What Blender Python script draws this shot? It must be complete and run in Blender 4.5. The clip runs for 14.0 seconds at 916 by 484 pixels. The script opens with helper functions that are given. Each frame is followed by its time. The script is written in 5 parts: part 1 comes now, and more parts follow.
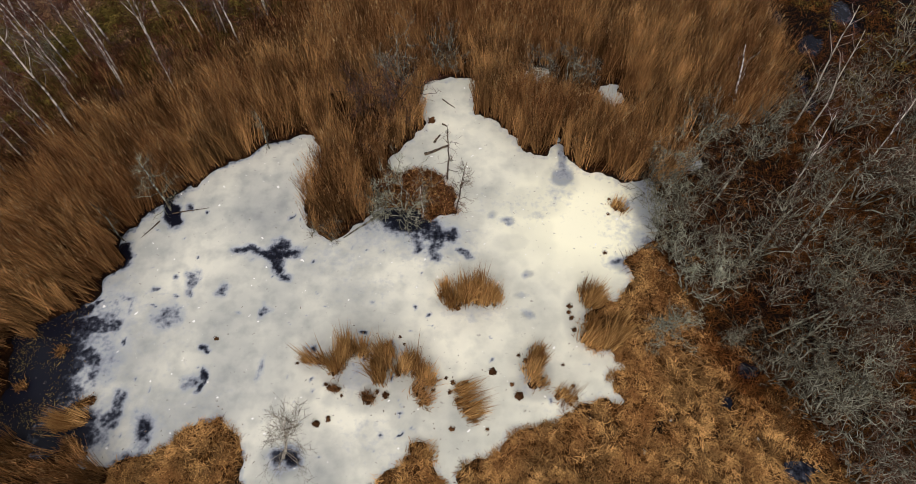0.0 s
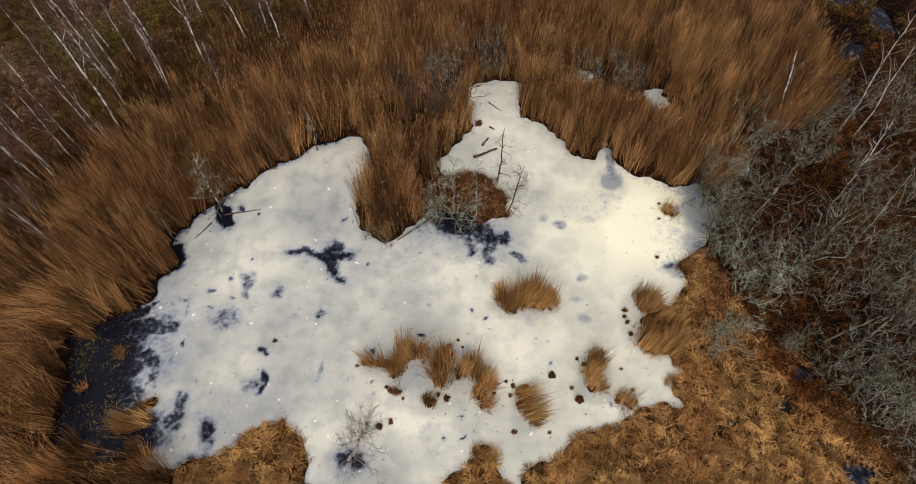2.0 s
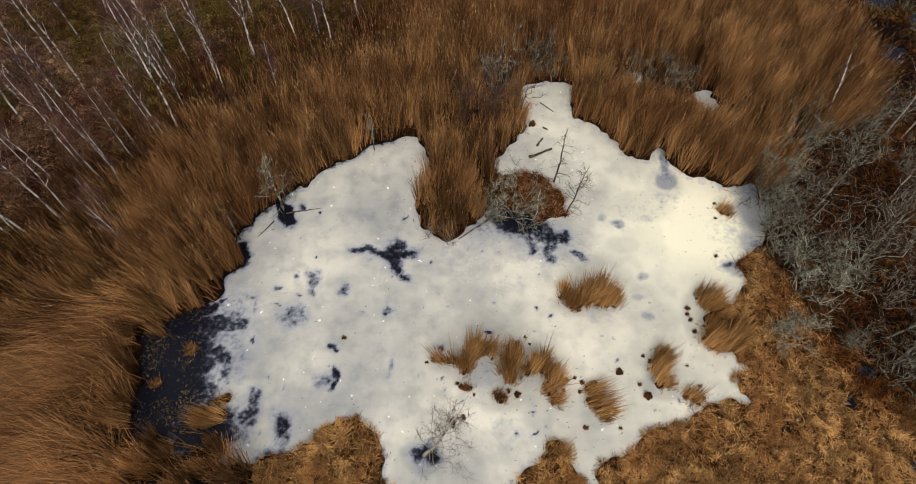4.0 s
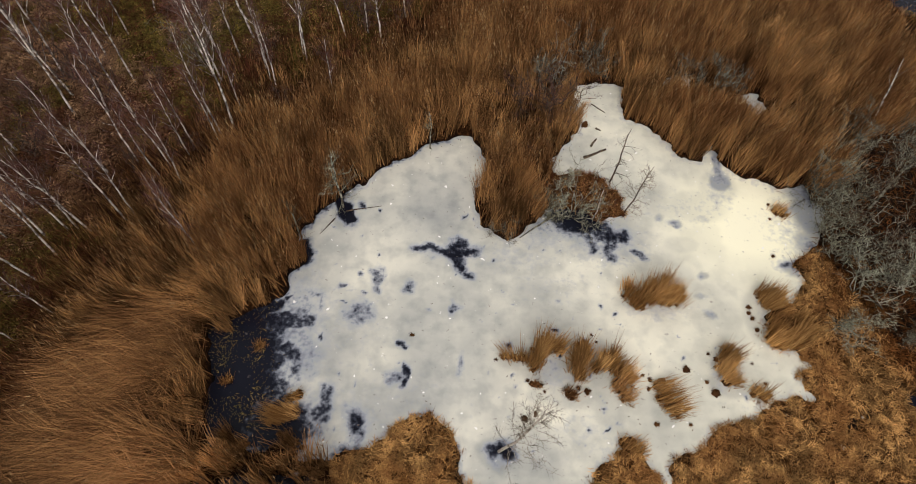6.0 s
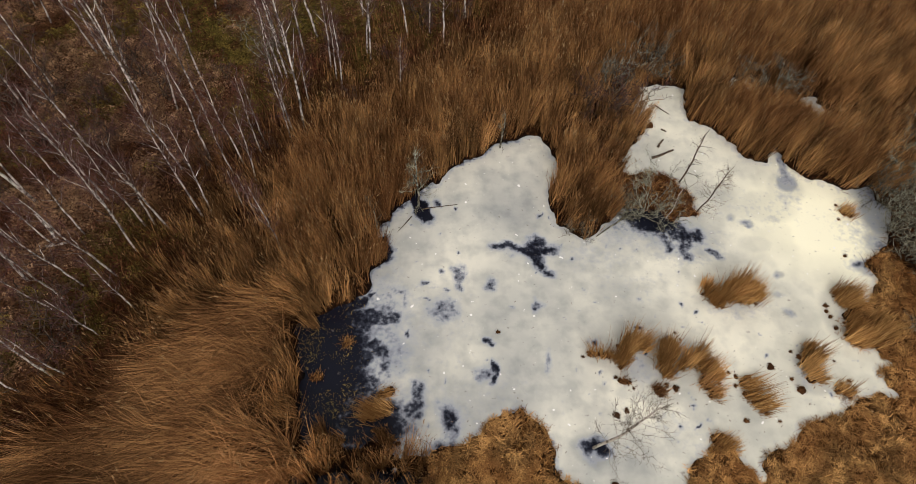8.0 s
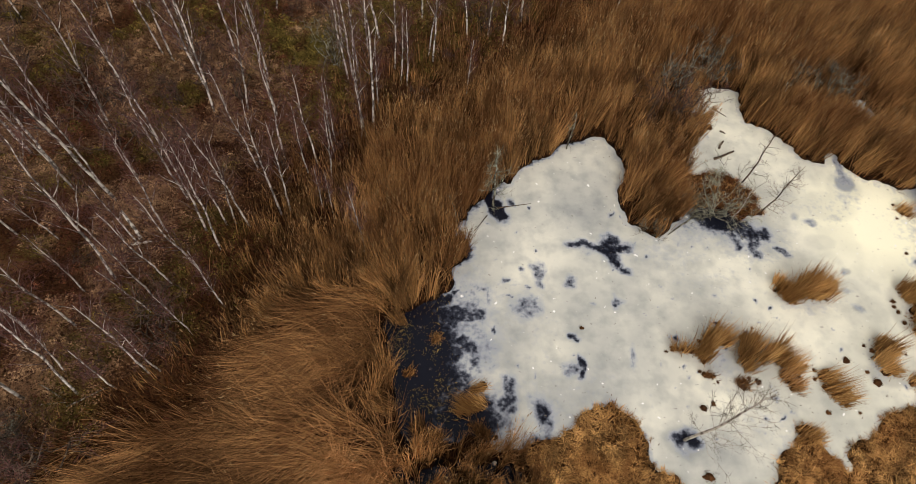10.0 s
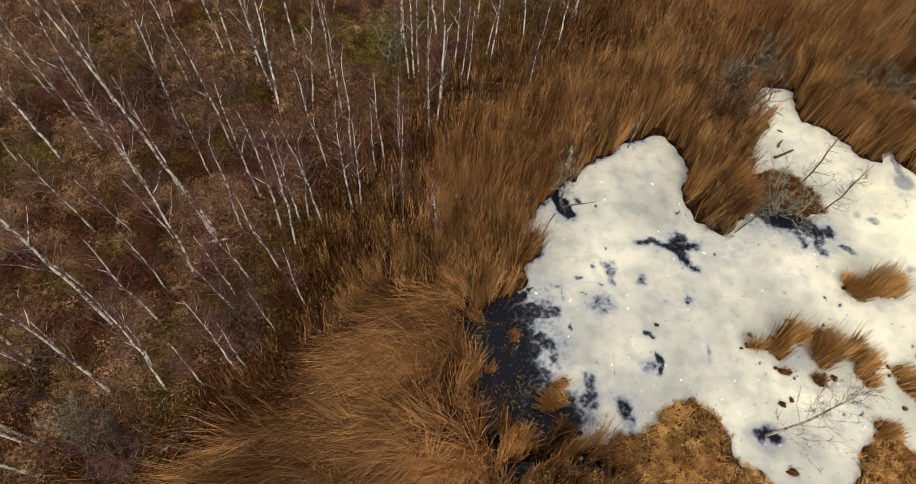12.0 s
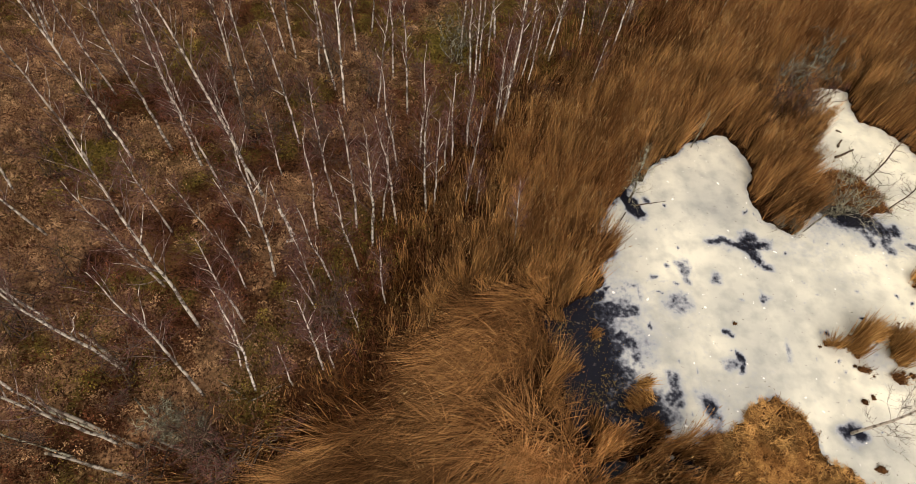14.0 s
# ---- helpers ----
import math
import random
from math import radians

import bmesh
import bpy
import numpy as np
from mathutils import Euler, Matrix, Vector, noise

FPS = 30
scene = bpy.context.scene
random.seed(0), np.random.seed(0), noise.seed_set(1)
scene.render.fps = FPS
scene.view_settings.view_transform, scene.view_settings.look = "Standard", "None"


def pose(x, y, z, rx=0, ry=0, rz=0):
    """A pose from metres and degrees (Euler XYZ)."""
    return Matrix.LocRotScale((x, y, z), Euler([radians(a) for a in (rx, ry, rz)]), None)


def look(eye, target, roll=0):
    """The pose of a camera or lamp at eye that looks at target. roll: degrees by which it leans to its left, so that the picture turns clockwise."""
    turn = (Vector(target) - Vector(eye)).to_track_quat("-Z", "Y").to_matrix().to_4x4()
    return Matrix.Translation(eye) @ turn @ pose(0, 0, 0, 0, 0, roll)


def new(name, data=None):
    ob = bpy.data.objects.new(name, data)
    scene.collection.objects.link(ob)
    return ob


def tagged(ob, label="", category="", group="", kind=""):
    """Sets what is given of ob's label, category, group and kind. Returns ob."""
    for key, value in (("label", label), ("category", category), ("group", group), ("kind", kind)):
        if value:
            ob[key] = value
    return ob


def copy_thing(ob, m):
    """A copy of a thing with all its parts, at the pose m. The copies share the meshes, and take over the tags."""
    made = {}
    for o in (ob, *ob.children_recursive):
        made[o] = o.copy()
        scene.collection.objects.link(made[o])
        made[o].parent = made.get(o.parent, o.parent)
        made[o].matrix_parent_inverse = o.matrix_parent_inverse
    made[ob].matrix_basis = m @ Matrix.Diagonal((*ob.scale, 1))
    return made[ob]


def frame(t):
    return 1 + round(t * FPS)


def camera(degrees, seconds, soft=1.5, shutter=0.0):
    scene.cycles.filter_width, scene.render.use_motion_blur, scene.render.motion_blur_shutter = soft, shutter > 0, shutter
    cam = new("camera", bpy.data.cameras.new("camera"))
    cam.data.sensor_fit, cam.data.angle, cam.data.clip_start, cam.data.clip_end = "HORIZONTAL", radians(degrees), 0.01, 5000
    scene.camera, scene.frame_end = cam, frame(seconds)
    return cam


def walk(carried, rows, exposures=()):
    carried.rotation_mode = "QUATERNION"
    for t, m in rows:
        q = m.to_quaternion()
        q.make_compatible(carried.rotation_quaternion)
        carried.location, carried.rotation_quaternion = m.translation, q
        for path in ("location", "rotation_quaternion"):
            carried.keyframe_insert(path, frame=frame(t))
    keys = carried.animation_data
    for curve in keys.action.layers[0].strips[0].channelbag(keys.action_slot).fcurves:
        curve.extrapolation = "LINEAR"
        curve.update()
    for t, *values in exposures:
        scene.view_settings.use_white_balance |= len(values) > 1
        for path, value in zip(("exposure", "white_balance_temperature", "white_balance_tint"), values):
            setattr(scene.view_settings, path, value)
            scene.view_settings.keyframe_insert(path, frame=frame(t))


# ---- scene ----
cam = camera(75.0, 14.0, soft=0.92)
PATH = [
    (0, (-3.057, 0.229, 19.067), (-3.096, 1.25, 17.348), -0.8),
    (0.5, (-3.46, 0.264, 19.102), (-3.495, 1.285, 17.383), -0.4),
    (1, (-3.982, 0.286, 19.145), (-4.012, 1.306, 17.425), -0.0),
    (1.5, (-4.615, 0.294, 19.186), (-4.638, 1.312, 17.465), 0.4),
    (2, (-5.225, 0.314, 19.279), (-5.247, 1.327, 17.555), 0.4),
    (2.5, (-5.836, 0.302, 19.386), (-5.857, 1.31, 17.659), 0.6),
    (3, (-6.415, 0.196, 19.432), (-6.436, 1.207, 17.707), 0.5),
    (5.5, (-9.706, -0.19, 19.426), (-9.684, 0.836, 17.709), 2.9),
    (6, (-10.399, -0.264, 19.419), (-10.372, 0.763, 17.703), 3.3),
    (6.5, (-11.182, -0.284, 19.413), (-11.147, 0.742, 17.697), 3.8),
    (7, (-12.004, -0.421, 19.353), (-11.96, 0.612, 17.641), 4.3),
    (7.5, (-12.833, -0.529, 19.321), (-12.783, 0.508, 17.612), 4.6),
    (8, (-13.753, -0.616, 19.215), (-13.69, 0.428, 17.51), 5.2),
    (10.5, (-17.913, -1.15, 19.138), (-17.801, -0.088, 17.447), 7.3),
    (11, (-18.527, -1.184, 19.075), (-18.415, -0.121, 17.384), 7.3),
    (11.5, (-19.206, -1.237, 19.03), (-19.095, -0.172, 17.341), 7.3),
    (12, (-19.993, -1.267, 19.031), (-19.877, -0.203, 17.341), 7.5),
    (12.5, (-20.849, -1.265, 18.988), (-20.723, -0.202, 17.299), 8.0),
    (13, (-21.609, -1.289, 18.937), (-21.478, -0.225, 17.249), 8.1),
    (13.5, (-22.31, -1.318, 18.814), (-22.174, -0.248, 17.13), 8.3),
    (14, (-23.02, -1.339, 18.7), (-22.881, -0.268, 17.017), 8.4),
]
walk(cam, [(t, look(eye, target, roll)) for t, eye, target, roll in PATH],
     exposures=[(0.0, 0.05, 6700, 13), (7.0, 0.04, 6900, 13), (10.5, 0.17, 7150, 12), (11.0, 0.25, 7250, 11), (13.0, 0.45, 7450, 8), (14.0, 0.49, 7850, 13)])

# ---- light: a bright overcast sky with a soft, veiled sun ----
SUN_UP, SUN_ROUND = 52.0, 180.0
world = bpy.data.worlds.new("overcast")
scene.world = world
world.use_nodes = True
wn, wl = world.node_tree.nodes, world.node_tree.links
wn.clear()
sky = wn.new("ShaderNodeTexSky")
sky.sky_type, sky.sun_disc = "NISHITA", False
sky.sun_elevation, sky.sun_rotation = radians(SUN_UP), radians(SUN_ROUND)
sky.dust_density, sky.air_density = 4.0, 1.0
veil = wn.new("ShaderNodeHueSaturation")
veil.inputs["Saturation"].default_value = 0.12
back = wn.new("ShaderNodeBackground")
back.inputs["Strength"].default_value = 0.145
wout = wn.new("ShaderNodeOutputWorld")
wl.new(sky.outputs[0], veil.inputs["Color"])
wl.new(veil.outputs[0], back.inputs["Color"])
wl.new(back.outputs[0], wout.inputs["Surface"])
sun_data = bpy.data.lights.new("sun", "SUN")
sun_data.energy, sun_data.angle, sun_data.color = 0.6, radians(40), (1.0, 0.93, 0.80)
sun = new("sun", sun_data)
sun.matrix_world = pose(0, 0, 40, 90 - SUN_UP, 0, 180 - SUN_ROUND)


# ---- materials ----
def material(name, rough=0.8):
    m = bpy.data.materials.new(name)
    m.use_nodes = True
    shader = m.node_tree.nodes["Principled BSDF"]
    shader.inputs["Roughness"].default_value = rough
    shader.inputs["Specular IOR Level"].default_value = 0.02
    return m, m.node_tree.nodes, m.node_tree.links, shader


def ramp(nodes, stops):
    r = nodes.new("ShaderNodeValToRGB")
    e = r.color_ramp.elements
    while len(e) < len(stops):
        e.new(0.5)
    for item, (at, col) in zip(e, stops):
        item.position, item.color = at, (*col, 1)
    return r


def noise_node(nodes, links, scale, detail=4.0, where=None, stretch=None):
    n = nodes.new("ShaderNodeTexNoise")
    n.inputs["Scale"].default_value, n.inputs["Detail"].default_value = scale, detail
    if where is None:
        geo = nodes.new("ShaderNodeNewGeometry")
        where = geo.outputs["Position"]
    if stretch:
        mp = nodes.new("ShaderNodeMapping")
        mp.inputs["Scale"].default_value = stretch
        links.new(where, mp.inputs["Vector"])
        where = mp.outputs[0]
    links.new(where, n.inputs["Vector"])
    return n


def mix(nodes, links, fac, a, b, mode="MIX"):
    n = nodes.new("ShaderNodeMix")
    n.data_type, n.blend_type = "RGBA", mode
    for value, socket in ((fac, n.inputs[0]), (a, n.inputs[6]), (b, n.inputs[7])):
        if isinstance(value, float):
            socket.default_value = value
        elif isinstance(value, tuple):
            socket.default_value = (*value, 1)
        else:
            links.new(value, socket)
    return n.outputs[2]


def bump(nodes, links, shader, height, strength, distance):
    b = nodes.new("ShaderNodeBump")
    b.inputs["Strength"].default_value, b.inputs["Distance"].default_value = strength, distance
    links.new(height, b.inputs["Height"])
    links.new(b.outputs[0], shader.inputs["Normal"])


def blade_material(name, dark, light, patch, patch_scale=0.35, rough=0.8, amount=0.7, streak=2.2, bunch=0.6, own_tone=False, grain=(1, 1, 0.15), bunched=False):
    """Dry blades: each piece and each tuft its own tone, with drifts of a second tone over the ground."""
    m, n, l, s = material(name, rough)
    geo = n.new("ShaderNodeNewGeometry")
    if bunched:
        # each bunch of stalks carries its own tone
        tuft = n.new("ShaderNodeAttribute")
        tuft.attribute_name = "tone"
        tuft_value, low, top = tuft.outputs["Fac"], 0.0, 1.0
    else:
        tuft_value, low, top = noise_node(n, l, streak, 3.0, geo.outputs["Position"], grain).outputs[0], 0.33, 0.68
    both = n.new("ShaderNodeMath")
    both.operation = "MULTIPLY_ADD"
    l.new(geo.outputs["Random Per Island"], both.inputs[0])
    both.inputs[1].default_value = 1.02 - bunch
    spread = n.new("ShaderNodeMapRange")
    spread.inputs["From Min"].default_value, spread.inputs["From Max"].default_value = low, top
    spread.inputs["To Max"].default_value = bunch
    l.new(tuft_value, spread.inputs["Value"])
    l.new(spread.outputs[0], both.inputs[2])
    # the near-black end also puts the shade between stalks into the colour
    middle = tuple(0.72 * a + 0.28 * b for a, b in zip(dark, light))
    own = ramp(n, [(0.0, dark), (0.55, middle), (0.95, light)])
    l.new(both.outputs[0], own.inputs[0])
    drifts = noise_node(n, l, patch_scale, 5.0)
    cut = ramp(n, [(0.42, (0, 0, 0)), (0.62, (amount,) * 3)])
    l.new(drifts.outputs[0], cut.inputs[0])
    col = mix(n, l, cut.outputs[0], own.outputs[0], mix(n, l, 0.7, own.outputs[0], patch))
    if own_tone:
        # each bush its own tone
        info = n.new("ShaderNodeObjectInfo")
        tone = ramp(n, [(0.0, (0.42, 0.36, 0.32)), (0.5, (0.85, 0.82, 0.78)), (1.0, (1.25, 1.27, 1.22))])
        l.new(info.outputs["Random"], tone.inputs[0])
        col = mix(n, l, 1.0, col, tone.outputs[0], "MULTIPLY")
    l.new(col, s.inputs["Base Color"])
    return m


def bark_material(name, pale, dark, bands, rough=0.8, cover=0.5):
    m, n, l, s = material(name, rough)
    tc = n.new("ShaderNodeTexCoord")
    a = noise_node(n, l, bands, 4.0, tc.outputs["Object"], (1, 1, 0.8))
    b = noise_node(n, l, bands * 5, 3.0, tc.outputs["Object"])
    r = ramp(n, [(cover - 0.06, dark), (cover + 0.05, pale)])
    l.new(a.outputs[0], r.inputs[0])
    info = n.new("ShaderNodeObjectInfo")
    tone = ramp(n, [(0.0, (0.62, 0.6, 0.58)), (1.0, (1, 1, 1))])
    l.new(info.outputs["Random"], tone.inputs[0])
    l.new(mix(n, l, 1.0, mix(n, l, 0.12, r.outputs[0], tuple(0.75 * v for v in pale)), tone.outputs[0], "MULTIPLY"), s.inputs["Base Color"])
    bump(n, l, s, b.outputs[0], 0.5, 0.01)
    return m


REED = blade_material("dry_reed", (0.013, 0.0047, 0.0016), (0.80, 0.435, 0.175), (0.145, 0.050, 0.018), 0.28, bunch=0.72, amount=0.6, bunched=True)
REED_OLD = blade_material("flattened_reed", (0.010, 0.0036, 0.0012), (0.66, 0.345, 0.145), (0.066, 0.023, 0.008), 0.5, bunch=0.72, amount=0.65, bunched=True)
REED_PALE = blade_material("bleached_reed", (0.11, 0.044, 0.011), (0.98, 0.60, 0.245), (0.46, 0.21, 0.06), bunch=0.66, amount=0.3, bunched=True)
PLUME = blade_material("reed_plume", (0.16, 0.085, 0.036), (0.60, 0.42, 0.22), (0.3, 0.16, 0.07))
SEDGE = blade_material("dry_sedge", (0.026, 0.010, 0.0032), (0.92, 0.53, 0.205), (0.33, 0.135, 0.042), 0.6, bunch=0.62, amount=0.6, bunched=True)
WATER_BITS = blade_material("floating_leaf_bits", (0.05, 0.028, 0.010), (0.42, 0.29, 0.10), (0.15, 0.135, 0.045), 1.5)
RUST = blade_material("rusty_grass", (0.012, 0.004, 0.0015), (0.30, 0.125, 0.036), (0.085, 0.024, 0.007), 0.6, streak=3.0, bunch=0.7)
SCRUB = blade_material("brown_scrub", (0.009, 0.0035, 0.002), (0.165, 0.070, 0.031), (0.08, 0.027, 0.012), 0.4, amount=0.8)
SCRUB_RED = blade_material("reddish_heath", (0.016, 0.0055, 0.003), (0.25, 0.096, 0.050), (0.12, 0.038, 0.021), 0.5, bunch=0.72, streak=2.6)
GRASS_TAN = blade_material("withered_grass", (0.060, 0.031, 0.017), (0.60, 0.38, 0.215), (0.33, 0.18, 0.105), 0.5, bunch=0.84, streak=2.4)
MOSS_LEAF = blade_material("moss_green_leaf", (0.018, 0.014, 0.005), (0.37, 0.275, 0.064), (0.14, 0.095, 0.025), 0.8, bunch=0.72, streak=2.6)
BIRCH = bark_material("birch_bark", (0.80, 0.75, 0.69), (0.085, 0.065, 0.06), 6.5, cover=0.49)
BIRCH_LIMB = bark_material("birch_limb", (0.34, 0.28, 0.26), (0.08, 0.05, 0.045), 6.0)
BIRCH_TWIG = blade_material("birch_twig", (0.036, 0.017, 0.017), (0.22, 0.108, 0.094), (0.155, 0.070, 0.068), 0.4)
LICHEN = bark_material("lichen_bark", (0.34, 0.34, 0.275), (0.05, 0.040, 0.030), 6.0, cover=0.50)
LICHEN_TWIG = blade_material("lichen_twig", (0.012, 0.010, 0.007), (0.44, 0.43, 0.325), (0.05, 0.036, 0.027), 0.9, amount=0.8, own_tone=True)
LICHEN_DARK = blade_material("brown_lichen_twig", (0.020, 0.015, 0.011), (0.32, 0.275, 0.205), (0.06, 0.04, 0.03), 0.9)
LICHEN_PALE = blade_material("pale_lichen_twig", (0.030, 0.029, 0.021), (0.62, 0.635, 0.49), (0.12, 0.105, 0.075), 1.2, amount=0.6, streak=3.0, bunch=0.5, own_tone=True)
WILLOW_TWIG = blade_material("willow_twig", (0.018, 0.010, 0.008), (0.24, 0.150, 0.110), (0.09, 0.042, 0.030), 0.6, own_tone=True)
GREY_BARK = bark_material("weathered_birch", (0.36, 0.33, 0.29), (0.06, 0.05, 0.042), 5.0, cover=0.50)
PALE_WOOD = bark_material("bleached_wood", (0.50, 0.46, 0.40), (0.13, 0.11, 0.09), 7.0, cover=0.46)
DEADWOOD = bark_material("dead_wood", (0.15, 0.11, 0.08), (0.035, 0.027, 0.022), 8.0)
PEAT = blade_material("peat_clod", (0.018, 0.009, 0.005), (0.15, 0.068, 0.026), (0.05, 0.022, 0.010), 3.0)


def ground_material():
    m, n, l, s = material("bog_ground", 0.9)
    big, fine = noise_node(n, l, 0.5, 6.0), noise_node(n, l, 9.0, 6.0)
    litter = ramp(n, [(0.38, (0.010, 0.005, 0.003)), (0.55, (0.030, 0.012, 0.005)), (0.74, (0.10, 0.045, 0.016))])
    l.new(fine.outputs[0], litter.inputs[0])
    floor = ramp(n, [(0.38, (0.010, 0.004, 0.003)), (0.48, (0.032, 0.013, 0.007)), (0.58, (0.085, 0.040, 0.018)), (0.70, (0.045, 0.034, 0.009))])
    both = n.new("ShaderNodeMath")
    both.operation = "MULTIPLY_ADD"
    l.new(fine.outputs[0], both.inputs[0])
    both.inputs[1].default_value = 0.6
    half = n.new("ShaderNodeMath")
    half.operation = "MULTIPLY"
    l.new(big.outputs[0], half.inputs[0])
    half.inputs[1].default_value = 0.42
    l.new(half.outputs[0], both.inputs[2])
    l.new(both.outputs[0], floor.inputs[0])
    for name, low, top in (("tan", (0.028, 0.014, 0.008), (0.34, 0.195, 0.11)), ("green", (0.016, 0.013, 0.004), (0.145, 0.112, 0.028))):
        cover, zone = ramp(n, [(0.34, low), (0.66, top)]), n.new("ShaderNodeAttribute")
        l.new(fine.outputs[0], cover.inputs[0])
        zone.attribute_name = name
        floor_colour = mix(n, l, zone.outputs["Fac"], floor.outputs[0] if name == "tan" else floor_colour, cover.outputs[0])
    wood = n.new("ShaderNodeAttribute")
    wood.attribute_name = "wood"
    col = mix(n, l, wood.outputs["Fac"], litter.outputs[0], floor_colour)
    turf = ramp(n, [(0.36, (0.012, 0.005, 0.002)), (0.52, (0.050, 0.020, 0.006)), (0.70, (0.15, 0.070, 0.020))])
    l.new(fine.outputs[0], turf.inputs[0])
    meadow = n.new("ShaderNodeAttribute")
    meadow.attribute_name = "meadow"
    col = mix(n, l, meadow.outputs["Fac"], col, turf.outputs[0])
    wet = n.new("ShaderNodeAttribute")
    wet.attribute_name = "wet"
    l.new(mix(n, l, wet.outputs["Fac"], col, (0.0045, 0.0035, 0.0040)), s.inputs["Base Color"])
    rr = n.new("ShaderNodeMapRange")
    rr.inputs["To Min"].default_value, rr.inputs["To Max"].default_value = 0.9, 0.7
    l.new(wet.outputs["Fac"], rr.inputs["Value"])
    l.new(rr.outputs[0], s.inputs["Roughness"])
    bump(n, l, s, fine.outputs[0], 0.8, 0.06)
    return m


def ice_material():
    m, n, l, s = material("melting_ice", 0.5)
    melt = n.new("ShaderNodeAttribute")
    melt.attribute_name = "melt"
    dry = n.new("ShaderNodeAttribute")
    dry.attribute_name = "dry"
    cloud, mid, fine = noise_node(n, l, 0.33, 5.0), noise_node(n, l, 1.7, 6.0), noise_node(n, l, 7.0, 7.0)
    white = ramp(n, [(0.30, (0.35, 0.365, 0.36)), (0.48, (0.56, 0.565, 0.515)), (0.66, (0.80, 0.785, 0.68))])
    l.new(cloud.outputs[0], white.inputs[0])
    grey = ramp(n, [(0.32, (0.76, 0.775, 0.80)), (0.55, (1.0, 1.0, 1.0))])
    l.new(mid.outputs[0], grey.inputs[0])
    col = mix(n, l, 1.0, white.outputs[0], grey.outputs[0], "MULTIPLY")
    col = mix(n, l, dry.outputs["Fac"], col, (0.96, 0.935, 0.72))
    # grey of the wet crust, and of the shade painted round the clumps
    soft = n.new("ShaderNodeAttribute")
    soft.attribute_name = "soft"
    col = mix(n, l, soft.outputs["Fac"], col, (0.215, 0.235, 0.245))
    # wet, see-through ice: a ragged edge about each melted place
    rag = n.new("ShaderNodeMath")
    rag.operation = "MULTIPLY_ADD"
    coarse = noise_node(n, l, 3.2, 6.0)
    grit = n.new("ShaderNodeMath")
    grit.operation = "MULTIPLY_ADD"
    l.new(coarse.outputs[0], grit.inputs[0])
    grit.inputs[1].default_value = 0.9
    sixth = n.new("ShaderNodeMath")
    sixth.operation = "MULTIPLY"
    sixth.inputs[1].default_value = 0.8
    l.new(fine.outputs[0], sixth.inputs[0])
    l.new(sixth.outputs[0], grit.inputs[2])
    l.new(grit.outputs[0], rag.inputs[0])
    rag.inputs[1].default_value = 1.0
    l.new(melt.outputs["Fac"], rag.inputs[2])
    half = n.new("ShaderNodeMath")
    half.operation = "MULTIPLY"
    half.inputs[1].default_value = 0.5
    l.new(rag.outputs[0], half.inputs[0])
    thin = ramp(n, [(0.54, (0, 0, 0)), (0.86, (0.8,) * 3)])
    l.new(half.outputs[0], thin.inputs[0])
    clear = ramp(n, [(0.93, (0, 0, 0)), (1.12, (1, 1, 1))])
    clear.color_ramp.elements[0].position, clear.color_ramp.elements[1].position = 0.74, 0.98
    l.new(half.outputs[0], clear.inputs[0])
    col = mix(n, l, thin.outputs[0], col, (0.31, 0.35, 0.43))
    # grains of crusted snow and specks of dirt
    speck = noise_node(n, l, 4.2, 2.0)
    grain = ramp(n, [(0.715, (0, 0, 0)), (0.74, (0.9,) * 3)])
    l.new(speck.outputs[0], grain.inputs[0])
    col = mix(n, l, grain.outputs[0], col, (0.92, 0.92, 0.90))
    deep = ramp(n, [(0.88, (0.090, 0.102, 0.140)), (1.0, (0.006, 0.007, 0.014))])
    deep_at = n.new("ShaderNodeMath")
    deep_at.operation = "MULTIPLY"
    deep_at.inputs[1].default_value = 0.40
    l.new(rag.outputs[0], deep_at.inputs[0])
    deep.color_ramp.elements[0].position, deep.color_ramp.elements[1].position = 0.62, 0.86
    l.new(deep_at.outputs[0], deep.inputs[0])
    col = mix(n, l, clear.outputs[0], col, deep.outputs[0])
    soil = noise_node(n, l, 4.3, 9.0, None, (1.0, 1.4, 1.0))
    soot = ramp(n, [(0.27, (0.55,) * 3), (0.335, (0, 0, 0))])
    l.new(soil.outputs[0], soot.inputs[0])
    col = mix(n, l, soot.outputs[0], col, (0.16, 0.14, 0.13))
    l.new(col, s.inputs["Base Color"])
    rr = n.new("ShaderNodeMapRange")
    rr.inputs["To Min"].default_value, rr.inputs["To Max"].default_value = 0.55, 0.12
    l.new(clear.outputs[0], rr.inputs["Value"])
    l.new(rr.outputs[0], s.inputs["Roughness"])
    s.inputs["Specular IOR Level"].default_value = 0.2
    bump(n, l, s, mid.outputs[0], 0.25, 0.04)
    return m


GROUND, ICE = ground_material(), ice_material()

